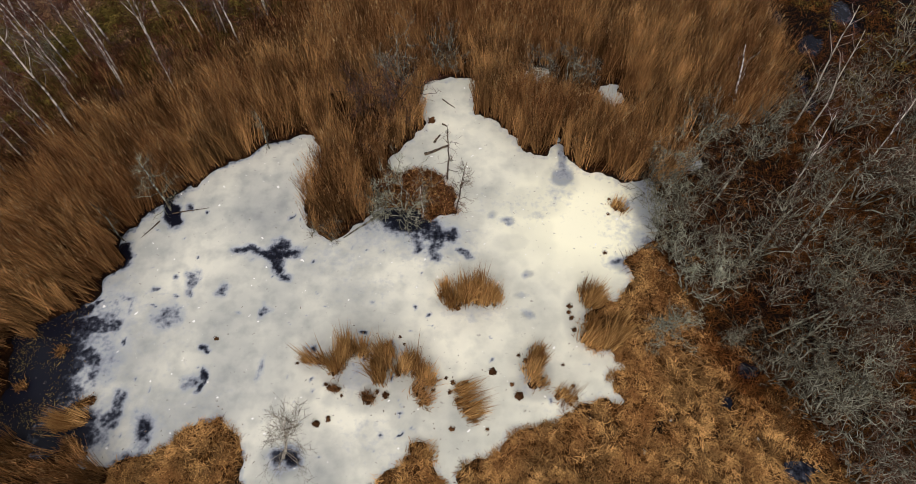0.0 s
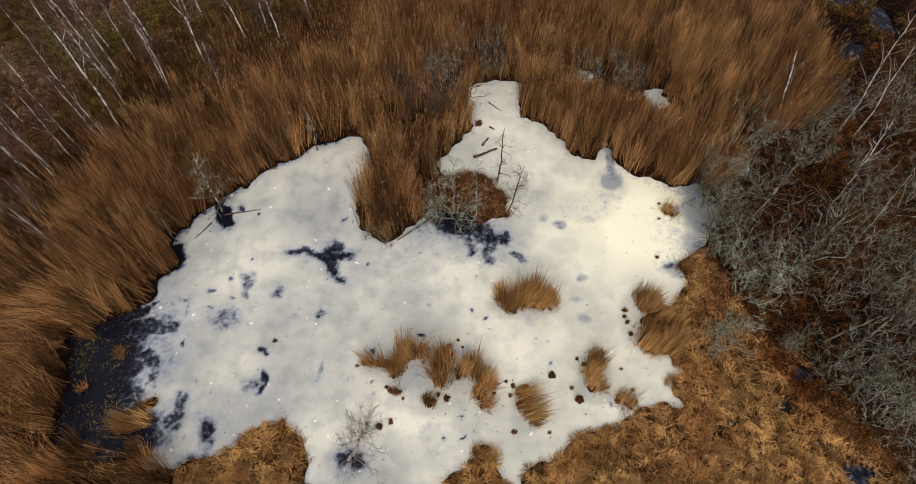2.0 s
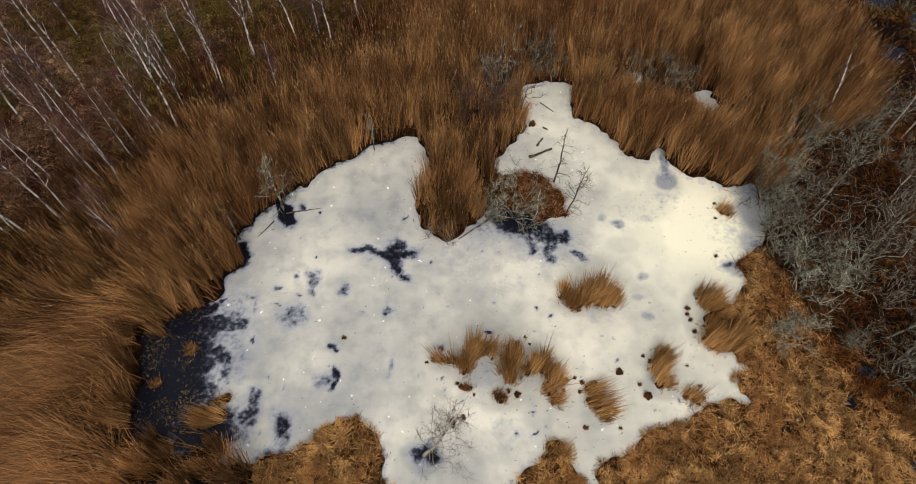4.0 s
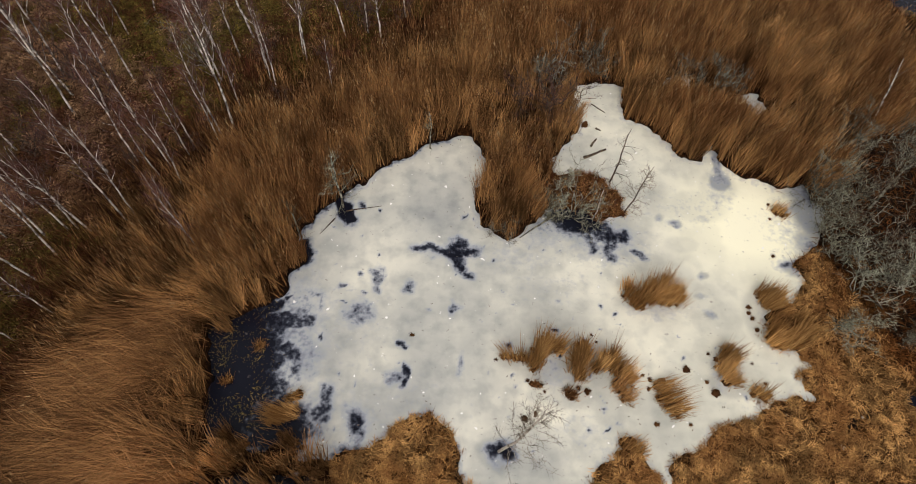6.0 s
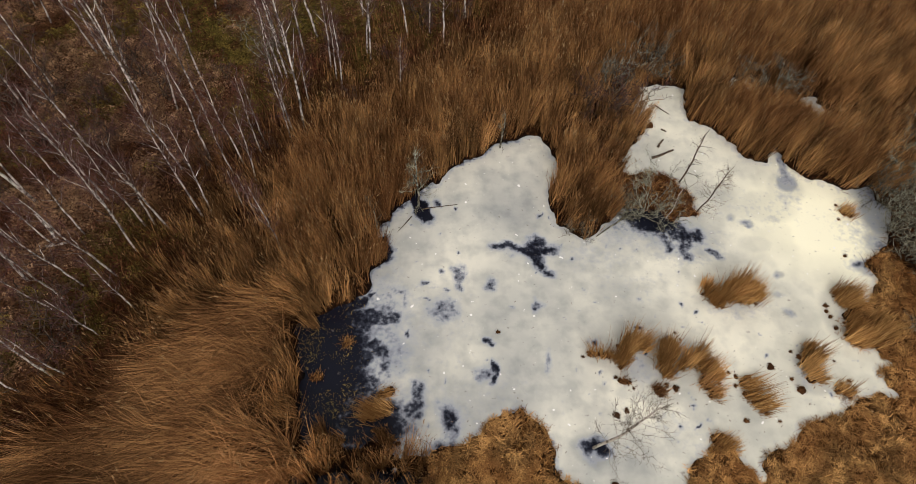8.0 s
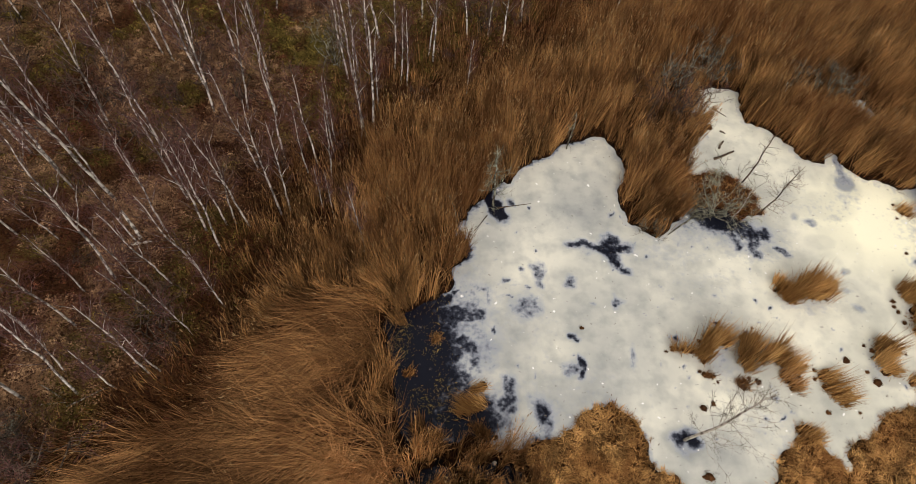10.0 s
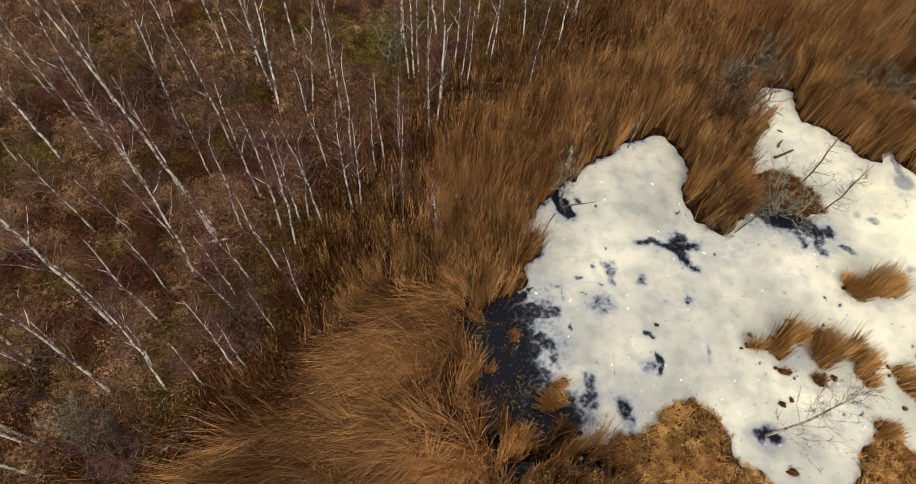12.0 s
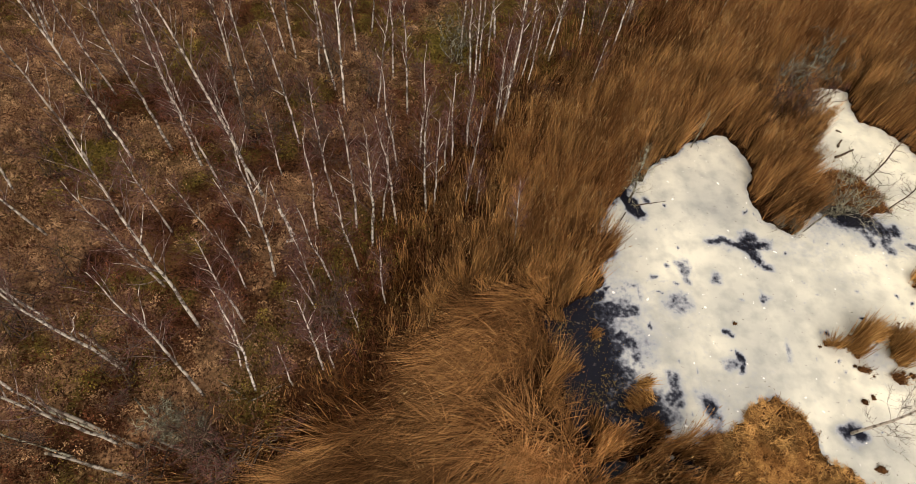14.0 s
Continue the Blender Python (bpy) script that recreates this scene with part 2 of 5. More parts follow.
# ---- plan of the bog pool, stretch by stretch round the shore ----
WEST_BAY = [(-13.8, 3.5), (-14.7, 3.3), (-15.5, 3.75), (-16.4, 3.7), (-17.4, 3.85), (-18.0, 4.7), (-18.4, 5.7), (-18.7, 6.7), (-18.4, 7.5),
            (-17.7, 8.05), (-16.8, 8.45), (-16.35, 9.0), (-16.1, 9.7), (-15.75, 10.3), (-16.0, 11.05), (-16.0, 11.85), (-15.55, 12.6)]
NORTH_BAY = [(-15.0, 13.0), (-14.2, 13.8), (-13.1, 14.8), (-12.4, 15.35), (-11.6, 16.15), (-10.5, 16.5), (-9.75, 16.4), (-9.25, 15.8), (-8.9, 15.15)]
PENINSULA = [(-9.0, 14.2), (-9.35, 13.7), (-9.4, 12.8), (-9.1, 12.0), (-8.2, 11.5), (-7.75, 11.7), (-7.35, 12.25), (-6.8, 12.85), (-6.3, 13.1),
             (-5.4, 13.2), (-4.9, 12.95), (-4.5, 12.5), (-3.55, 12.75), (-3.65, 13.5), (-4.5, 14.75), (-5.4, 15.05), (-6.0, 14.8), (-6.4, 15.3)]
INLET = [(-5.85, 15.9), (-5.3, 16.8), (-4.75, 17.4), (-5.3, 18.1), (-5.25, 19.1), (-5.0, 19.8), (-3.9, 20.0), (-2.7, 19.9), (-3.05, 18.55), (-2.85, 17.9)]
NORTH_EAST = [(-2.1, 17.65), (-1.45, 16.95), (-0.75, 15.95), (0.05, 15.7), (0.4, 16.7), (0.7, 16.7), (0.72, 15.45), (1.8, 14.75), (2.7, 14.35), (3.3, 14.3)]
EAST_SHORE = [(4.05, 14.5), (4.5, 13.4), (4.05, 12.1), (3.0, 11.2), (2.45, 10.95), (2.75, 10.2), (2.05, 9.35), (1.6, 9.6), (0.95, 8.6), (0.95, 7.45),
              (1.6, 7.35), (2.05, 6.95), (1.65, 6.55), (1.9, 5.65), (0.7, 5.65), (0.05, 5.45)]
SOUTH_SHORE = [(-0.1, 5.0), (-1.35, 4.6), (-1.9, 4.25), (-2.3, 3.85), (-3.0, 3.6), (-3.4, 2.9), (-3.9, 3.25), (-4.15, 3.7), (-4.3, 4.25), (-4.65, 4.25), (-4.75, 3.8), (-5.3, 3.6), (-5.8, 3.0), (-6.2, 2.3), (-7.4, 1.9), (-9.0, 2.3), (-9.8, 2.8),
               (-9.9, 3.7), (-10.1, 4.4), (-10.9, 4.85), (-11.6, 4.75), (-12.4, 4.1), (-12.8, 3.65)]
POOL = WEST_BAY + NORTH_BAY + PENINSULA + INLET + NORTH_EAST + EAST_SHORE + SOUTH_SHORE
# small pools and snow lying in the reeds and the thicket: x, y, half width, half length
PUDDLES = [(3.0, 19.0, 0.45, 0.9), (-0.3, 20.2, 0.6, 0.5), (5.45, 15.65, 0.6, 0.5), (11.4, 19.6, 0.22, 0.9), (5.3, 5.85, 0.36, 0.42), (7.0, 3.6, 0.5, 0.4), (6.2, 6.9, 0.25, 0.2),
           (10.9, 24.3, 0.6, 1.7), (12.8, 26.8, 1.1, 1.2), (12.4, 22.6, 0.6, 0.6), (14.5, 24.6, 0.5, 0.9), (-23.4, 1.9, 0.5, 0.35), (-20.0, 2.0, 0.45, 0.3),
           (-16.9, 2.5, 0.5, 0.22), (-15.3, 2.75, 0.45, 0.25), (-18.2, 1.9, 0.35, 0.3), (-14.2, 2.6, 0.4, 0.2), (-21.4, 1.5, 0.3, 0.25)]
# beads of old snow in the wet sedge
BEADS = [(0.6 + 6.2 * a, 2.6 + 2.9 * b, 0.05 + 0.08 * c, 0.04 + 0.07 * d) for a, b, c, d in np.random.RandomState(17).rand(40, 4)]
WOOD = [(-34, -8), (-31.2, 1.6), (-28.2, 4.2), (-25.9, 5.7), (-25.6, 7.0), (-24.3, 10.0), (-22.2, 13.3), (-20.3, 17.2), (-17.3, 20.8), (-13.8, 24.0), (-8.0, 26.4),
        (0, 31), (6, 60), (-90, 60), (-90, -8)]
THICKET = [(9.3, 34), (9.5, 25.5), (10.2, 21.0), (9.6, 18.2), (5.6, 17.0), (4.6, 14.6), (3.4, 11.2), (3.1, 9.3), (5.0, 7.3), (6.8, 6.4), (7.6, 4.6), (9.2, 2.6), (12, -8),
           (60, -8), (60, 60)]
MEADOW = [(-13.9, -8), (-13.7, 3.3), (-12.9, 4.5), (-12.0, 5.4), (-9.6, 5.3), (-5.0, 4.9), (-2.0, 5.2), (0.9, 7.5), (1.0, 8.2), (3.5, 11.3), (4.6, 9.6), (5.4, 6.9), (6.4, 5.2), (8.4, 3.2), (11, -8)]


LOW_SPIT = [(-6.6, 12.6), (-5.2, 12.0), (-3.2, 12.6), (-3.4, 13.6), (-4.3, 15.0), (-5.5, 15.3), (-6.3, 14.6)]


def signed(px, py, poly):
    """Distance to a closed outline, negative inside."""
    best, odd = np.full(px.shape, 1e9), np.zeros(px.shape, bool)
    for (ax, ay), (bx, by) in zip(poly, poly[1:] + poly[:1]):
        dx, dy = bx - ax, by - ay
        s = np.clip(((px - ax) * dx + (py - ay) * dy) / (dx * dx + dy * dy), 0, 1)
        best = np.minimum(best, (px - ax - s * dx) ** 2 + (py - ay - s * dy) ** 2)
        if dy:
            odd ^= ((ay > py) != (by > py)) & (px < dx * (py - ay) / dy + ax)
    return np.where(odd, -1, 1) * np.sqrt(best)


def smooth(v, a, b):
    s = np.clip((v - a) / (b - a), 0, 1)
    return s * s * (3 - 2 * s)


TABLE = np.random.RandomState(5).rand(257, 257)


def drift(x, y, size, shift=0.0):
    """Smooth noise from 0 to 1 with hills about that size."""
    u, v = np.asarray(x) / size + 71.3 + shift, np.asarray(y) / size + 37.7 - shift
    i, j = np.floor(u).astype(int), np.floor(v).astype(int)
    a, b = u - i, v - j
    a, b, i, j = a * a * (3 - 2 * a), b * b * (3 - 2 * b), i % 256, j % 256
    return (TABLE[i, j] * (1 - a) + TABLE[i + 1, j] * a) * (1 - b) + (TABLE[i, j + 1] * (1 - a) + TABLE[i + 1, j + 1] * a) * b


def fractal(x, y, size, shift=0.0):
    return sum(drift(x, y, size / 2**k, shift + 13.1 * k) / 2**k for k in range(4)) / 1.875


CELL, X0, X1, Y0, Y1 = 0.1, -48.0, 28.0, -8.0, 40.0
GX, GY = np.meshgrid(np.arange(X0, X1, CELL), np.arange(Y0, Y1, CELL), indexing="ij")
RAGGED = (fractal(GX, GY, 0.8) - 0.5) * 0.75 + (drift(GX, GY, 0.22, 4) - 0.5) * 0.26
POOL_MAP = signed(GX, GY, POOL) + RAGGED * 0.8
# the reeds reach into the open water in tongues
POOL_MAP += (fractal(GX, GY, 1.2, 301) - 0.54) * 1.7 * smooth(GX, -15.6, -17.2) * smooth(GY, 9.6, 8.2)
SHORE_MAP = POOL_MAP.copy()
for cx, cy, rx, ry in PUDDLES + BEADS:
    POOL_MAP = np.minimum(POOL_MAP, (np.hypot((GX - cx) / rx, (GY - cy) / ry) - 1) * min(rx, ry) + (RAGGED * 1.3 if max(rx, ry) > 0.14 else 0.04 + RAGGED * 0.2))
WOOD_MAP = signed(GX, GY, WOOD) + (fractal(GX, GY, 4.0, 3) - 0.5) * 5
THICKET_MAP = signed(GX, GY, THICKET) + (fractal(GX, GY, 3.0, 5) - 0.5) * 2
MEADOW_MAP = np.minimum(signed(GX, GY, MEADOW), signed(GX, GY, LOW_SPIT)) + (fractal(GX, GY, 1.5, 7) - 0.5) * 1.0


def at(chart, x, y):
    i = np.clip(((np.asarray(x) - X0) / CELL).round().astype(int), 0, GX.shape[0] - 1)
    j = np.clip(((np.asarray(y) - Y0) / CELL).round().astype(int), 0, GX.shape[1] - 1)
    return chart[i, j]


def soft_at(chart, x, y):
    """The same, between the cells."""
    u = np.clip((np.asarray(x) - X0) / CELL, 0, GX.shape[0] - 1.001)
    w = np.clip((np.asarray(y) - Y0) / CELL, 0, GX.shape[1] - 1.001)
    i, j = u.astype(int), w.astype(int)
    a, b = u - i, w - j
    return (chart[i, j] * (1 - a) + chart[i + 1, j] * a) * (1 - b) + (chart[i, j + 1] * (1 - a) + chart[i + 1, j + 1] * a) * b


def land(x, y):
    """Height of the ground; the ice lies at 0."""
    d, w = soft_at(POOL_MAP, x, y), at(WOOD_MAP, x, y)
    hummock = 0.10 * fractal(x, y, 1.1, 2) + (0.22 * fractal(x, y, 3.5, 9) + 0.30 * fractal(x, y, 1.4, 19)) * smooth(w, 0.5, -2)
    return np.where(d < 0, -0.3 * smooth(d, 0, -0.35) - 0.02, 0) + smooth(d, 0, 0.16) * (0.03 + hummock)


def tan_zone(x, y):
    """Where withered grass and tan moss cover the wood floor, 0 to 1."""
    west = smooth(x - 0.35 * (y - 8), -25.5, -29.0)
    glade = 0.95 * smooth(np.hypot((x + 31.6) / 4.6, (y - 4.4) / 3.2), 1.15, 0.5) * smooth(fractal(x, y, 1.3, 391), 0.32, 0.46)
    return np.maximum((0.08 + 0.92 * west) * smooth(0.75 * fractal(x, y, 3.2, 150) + 0.25 * drift(x, y, 0.8, 150), 0.42, 0.50), glade)


def green_zone(x, y):
    """Where moss and bilberry cover it."""
    return smooth(0.75 * fractal(x, y, 3.0, 163) + 0.25 * drift(x, y, 0.8, 160), 0.47, 0.55) * (1 - 0.8 * tan_zone(x, y))


# ---- geometry helpers ----
def mesh_of(name, v, f, mats, index=None, flat=True, tone=None):
    me = bpy.data.meshes.new(name)
    v, f = np.asarray(v, np.float32), np.asarray(f, np.int32)
    me.vertices.add(len(v))
    me.vertices.foreach_set("co", v.ravel())
    me.loops.add(f.size)
    me.loops.foreach_set("vertex_index", f.ravel())
    me.polygons.add(len(f))
    me.polygons.foreach_set("loop_start", np.arange(0, f.size, f.shape[1], dtype=np.int32))
    for m in mats:
        me.materials.append(m)
    if index is not None:
        me.polygons.foreach_set("material_index", np.asarray(index, np.int32))
    me.polygons.foreach_set("use_smooth", np.full(len(f), not flat))
    me.update(calc_edges=True)
    if tone is not None:
        me.attributes.new("tone", "FLOAT", "POINT").data.foreach_set("value", np.asarray(tone, np.float32))
    return me


def join(pieces):
    v, f, n = [], [], 0
    for a, b in pieces:
        v.append(a)
        f.append(b + n)
        n += len(a)
    return np.concatenate(v), np.concatenate(f)


def unit(v):
    return v / np.maximum(np.linalg.norm(v, axis=-1, keepdims=True), 1e-9)


def ribbons(base, way, length, width, droop, rng):
    """Tapering blades of three triangles: they start along way and bend by droop."""
    n = len(base)
    length, width = np.broadcast_to(length, n)[:, None], np.broadcast_to(width, n)[:, None]
    a = rng.rand(n) * 6.283
    side = np.stack([np.cos(a), np.sin(a), 0 * a], 1) * width / 2
    mid, tip = base + way * length * 0.55 + droop * 0.3, base + way * length + droop
    v = np.stack([base - side, base + side, mid + side * 0.8, mid - side * 0.8, tip], 1).reshape(-1, 3)
    k = np.arange(n)[:, None] * 5
    f = np.stack([k + [0, 1, 2], k + [0, 2, 3], k + [3, 2, 4]], 1).reshape(-1, 3)
    return v, f


def spikes(base, way, length, width, rng):
    """Single triangles, for leaves and fine twigs."""
    n = len(base)
    length, width = np.broadcast_to(length, n)[:, None], np.broadcast_to(width, n)[:, None]
    a = rng.rand(n) * 6.283
    side = np.stack([np.cos(a), np.sin(a), 0.3 * np.sin(2 * a)], 1) * width / 2
    v = np.stack([base - side, base + side, base + way * length], 1).reshape(-1, 3)
    return v, np.arange(3 * n).reshape(-1, 3)


def tube(path, radii, sides=6):
    path, radii = np.asarray(path, float), np.asarray(radii, float)
    along = unit(np.gradient(path, axis=0))
    ref = np.where(abs(along[:, 2:3]) > 0.9, [[1.0, 0, 0]], [[0, 0, 1.0]])
    u = unit(np.cross(along, ref))
    w = np.cross(along, u)
    a = np.arange(sides) * 2 * np.pi / sides
    v = (path[:, None] + radii[:, None, None] * (np.cos(a)[None, :, None] * u[:, None] + np.sin(a)[None, :, None] * w[:, None])).reshape(-1, 3)
    f = []
    for i in range(len(path) - 1):
        for j in range(sides):
            p, q = i * sides + j, i * sides + (j + 1) % sides
            f += [(p, q, q + sides), (p, q + sides, p + sides)]
    end = (len(path) - 1) * sides
    for j in range(1, sides - 1):
        f += [(0, j + 1, j), (end, end + j, end + j + 1)]
    return v, np.array(f)


def part(name, v, f, mats, parent, label="", index=None, flat=True, tone=None, kind=""):
    """One mesh object under a thing or a part."""
    ob = new(name, mesh_of(name, v, f, mats if isinstance(mats, list) else [mats], index, flat, tone))
    ob.parent = parent
    return tagged(ob, label, kind=kind)


def thing(name, m, label, category, group="", kind=""):
    ob = new(name)
    ob.matrix_world = m
    ob.empty_display_size = 0.2
    return tagged(ob, label, category, group, kind)


def scatter(rng, x0, x1, y0, y1, per_m2, keep):
    n = int((x1 - x0) * (y1 - y0) * per_m2)
    x, y = x0 + (x1 - x0) * rng.rand(n), y0 + (y1 - y0) * rng.rand(n)
    k = rng.rand(n) < keep(x, y)
    return x[k], y[k]


# ---- ground and ice ----
def spaced(a, near_a, near_b, b, fine, coarse, far):
    """Fine steps from near_a to near_b, coarse ones out to a and b, growing ever wider from there to far."""
    reach = coarse * np.cumsum(1.22 ** np.arange(1, 60))
    reach = reach[reach < far]
    return np.concatenate([a - reach[::-1], np.arange(a, near_a - 0.01, coarse), np.arange(near_a, near_b, fine), np.arange(near_b, b, coarse), b + reach])


def build_ground():
    xs, ys = spaced(-46, -20, 6, 24, 0.14, 0.36, 1800), spaced(-4, 1.4, 21.5, 34, 0.14, 0.36, 1800)
    gx, gy = np.meshgrid(xs, ys, indexing="ij")
    v = np.stack([gx, gy, land(gx, gy)], -1).reshape(-1, 3)
    i, j = np.meshgrid(np.arange(len(xs) - 1), np.arange(len(ys) - 1), indexing="ij")
    k = (i * len(ys) + j).ravel()
    f = np.stack([k, k + len(ys), k + len(ys) + 1, k + 1], 1)
    ob = new("ground", mesh_of("ground", v, f, [GROUND], flat=False))
    me = ob.data
    swamp = smooth(at(THICKET_MAP, gx, gy), 0, -1.2) * smooth(fractal(gx, gy, 1.8, 181) + 0.25 * smooth(gy, 17, 21), 0.42, 0.56)
    for name, values in (("wood", smooth(at(WOOD_MAP, gx, gy), 1.0, -1.5)), ("meadow", smooth(at(MEADOW_MAP, gx, gy), 0.2, -0.2) * smooth(gy, -7.5, -4.5)), ("tan", tan_zone(gx, gy)), ("green", green_zone(gx, gy)),
                         ("wet", np.maximum(smooth(at(POOL_MAP, gx, gy), 0.14, 0.02), (0.8 + 0.2 * smooth(gy, 18, 21)) * swamp))):
        me.attributes.new(name, "FLOAT", "POINT").data.foreach_set("value", values.ravel().astype(np.float32))
    tagged(ob, "brown boggy ground with peat, moss and dead litter", "ground", kind="structure")


# melted places, and a shaded notch by the bank painted as melt: x, y, half width, half length, turn in degrees,
# strength
# and melted cracks: from x, y to x, y, half width, strength
CRACKS = [(-11.7, 11.12, -10.6, 10.95, 0.2, 1.0), (-10.8, 10.95, -9.9, 11.28, 0.26, 1.1), (-10.5, 10.9, -9.6, 10.98, 0.34, 1.15), (-10.15, 10.85, -9.98, 10.25, 0.3, 1.15), (-10.0, 10.25, -9.62, 9.9, 0.22, 1.1),
          (-4.9, 12.1, -3.7, 11.8, 0.36, 1.1), (-5.3, 12.0, -5.0, 11.4, 0.26, 0.95), (-4.5, 11.8, -4.3, 11.0, 0.24, 0.95), (-3.4, 11.15, -3.0, 10.85, 0.12, 0.95), (-3.9, 11.8, -4.4, 11.3, 0.24, 0.9),
          (0.66, 17.0, 0.58, 14.9, 0.15, 0.7), (-14.75, 13.2, -14.3, 12.2, 0.26, 1.5), (-15.85, 11.1, -15.7, 10.3, 0.22, 1.4), (-13.15, 10.0, -13.0, 9.3, 0.12, 0.8), (-11.75, 6.5, -11.7, 5.75, 0.13, 1.1), (-14.4, 5.6, -14.3, 4.5, 0.16, 0.9)]
MELT = [(-13.05, 9.7, 0.22, 0.45, -10, 0.85), (-13.55, 8.3, 0.62, 0.42, 0, 0.82), (-11.85, 9.4, 0.22, 0.26, 30, 0.95), (-10.12, 8.65, 0.13, 0.34, 0, 0.95),
        (-12.05, 6.1, 0.32, 0.25, 0, 1.0), (-11.72, 6.15, 0.13, 0.42, -5, 1.15), (-14.16, 9.35, 0.12, 0.16, 0, 1.0), (-9.87, 6.5, 0.16, 0.4, 0, 0.8),
        (-13.2, 4.45, 0.34, 0.62, 20, 1.1), (-14.35, 4.9, 0.3, 0.5, -30, 1.0), (-14.15, 5.45, 0.22, 0.3, 0, 0.95), (-13.2, 3.6, 0.8, 0.3, 0, 1.0),
        # (-14.45, 12.6): the dark of the shaded bank notch, painted into the ice
        (-8.62, 3.78, 0.48, 0.34, 0, 1.35), (-14.45, 12.6, 0.30, 0.62, 25, 1.6), (-15.75, 10.6, 0.28, 0.55, 0, 1.5),
        (-5.4, 12.5, 1.15, 0.6, -8, 1.6), (-4.5, 11.6, 1.4, 0.9, 0, 0.6), (0.55, 14.62, 0.44, 0.5, 0, 0.6), (0.35, 13.8, 0.6, 0.6, 0, 0.4), (-1.52, 12.49, 0.22, 0.16, 0, 0.75), (-0.4, 12.84, 0.3, 0.22, 0, 0.45), (-6.7, 6.45, 0.5, 0.7, 0, 0.5), (-5.3, 7.1, 0.3, 0.3, 0, 0.5), (0.1, 5.7, 0.6, 0.4, 0, 0.5), (-1.0, 6.4, 0.4, 0.8, 0, 0.4), (-6.8, 11.9, 1.0, 0.8, 0, 0.5), (-2.9, 8.9, 1.1, 0.4, 0, 0.4), (0.55, 15.6, 0.16, 0.9, 0, 0.68), (-1.65, 12.5, 0.3, 0.18, 0, 0.5), (-2.2, 12.8, 0.22, 0.16, 0, 0.45), (-0.9, 10.2, 0.2, 0.14, 0, 0.55),
        (-1.0, 8.65, 0.3, 0.16, -25, 0.62), (-1.2, 9.4, 0.2, 0.12, 0, 0.5), (3.75, 13.1, 0.6, 0.9, 0, 0.5), (4.2, 14.2, 1.0, 0.8, 0, 0.72), (3.5, 11.7, 0.5, 0.5, 0, 0.7), (3.0, 13.4, 0.5, 0.3, 0, 0.7), (-17.6, 6.1, 1.5, 2.6, 0, 1.9), (-15.7, 4.3, 1.1, 0.9, 0, 1.6),
        (-15.6, 8.0, 0.9, 1.5, 10, 0.66), (-15.3, 6.6, 0.8, 1.5, -10, 0.62), (-6.6, 12.2, 0.9, 0.5, 0, 0.6), (-8.0, 10.8, 1.6, 0.6, 0, 0.34), (-6.5, 9.6, 2.0, 0.8, 0, 0.22), (-12.5, 5.2, 2.4, 1.6, 0, 0.2), (-13.6, 8.0, 1.5, 2.2, 0, 0.2), (-6.0, 4.4, 1.2, 0.8, 0, 0.25), (3.2, 12.4, 1.2, 1.6, 0, 0.4), (-1.2, 13.2, 2.2, 1.0, 0, 0.22), (2.6, 10.8, 0.6, 0.3, 0, 0.9), (-2.9, 8.5, 0.3, 0.2, 0, 0.55),
        (5.45, 15.65, 1.6, 1.6, 0, 0.72), (5.3, 5.85, 1, 1, 0, 1.3), (11.0, 24.0, 5, 6, 0, 1.3), (12.6, 27.0, 3, 3, 0, 1.2), (-23.4, 1.9, 1, 1, 0, 1.3), (-20.0, 2.0, 1, 1, 0, 1.3), (7.0, 3.6, 1.6, 1.6, 0, 1.1), (6.2, 6.9, 1, 1, 0, 1.2), (11.4, 19.6, 1.5, 2.5, 0, 0.72)]


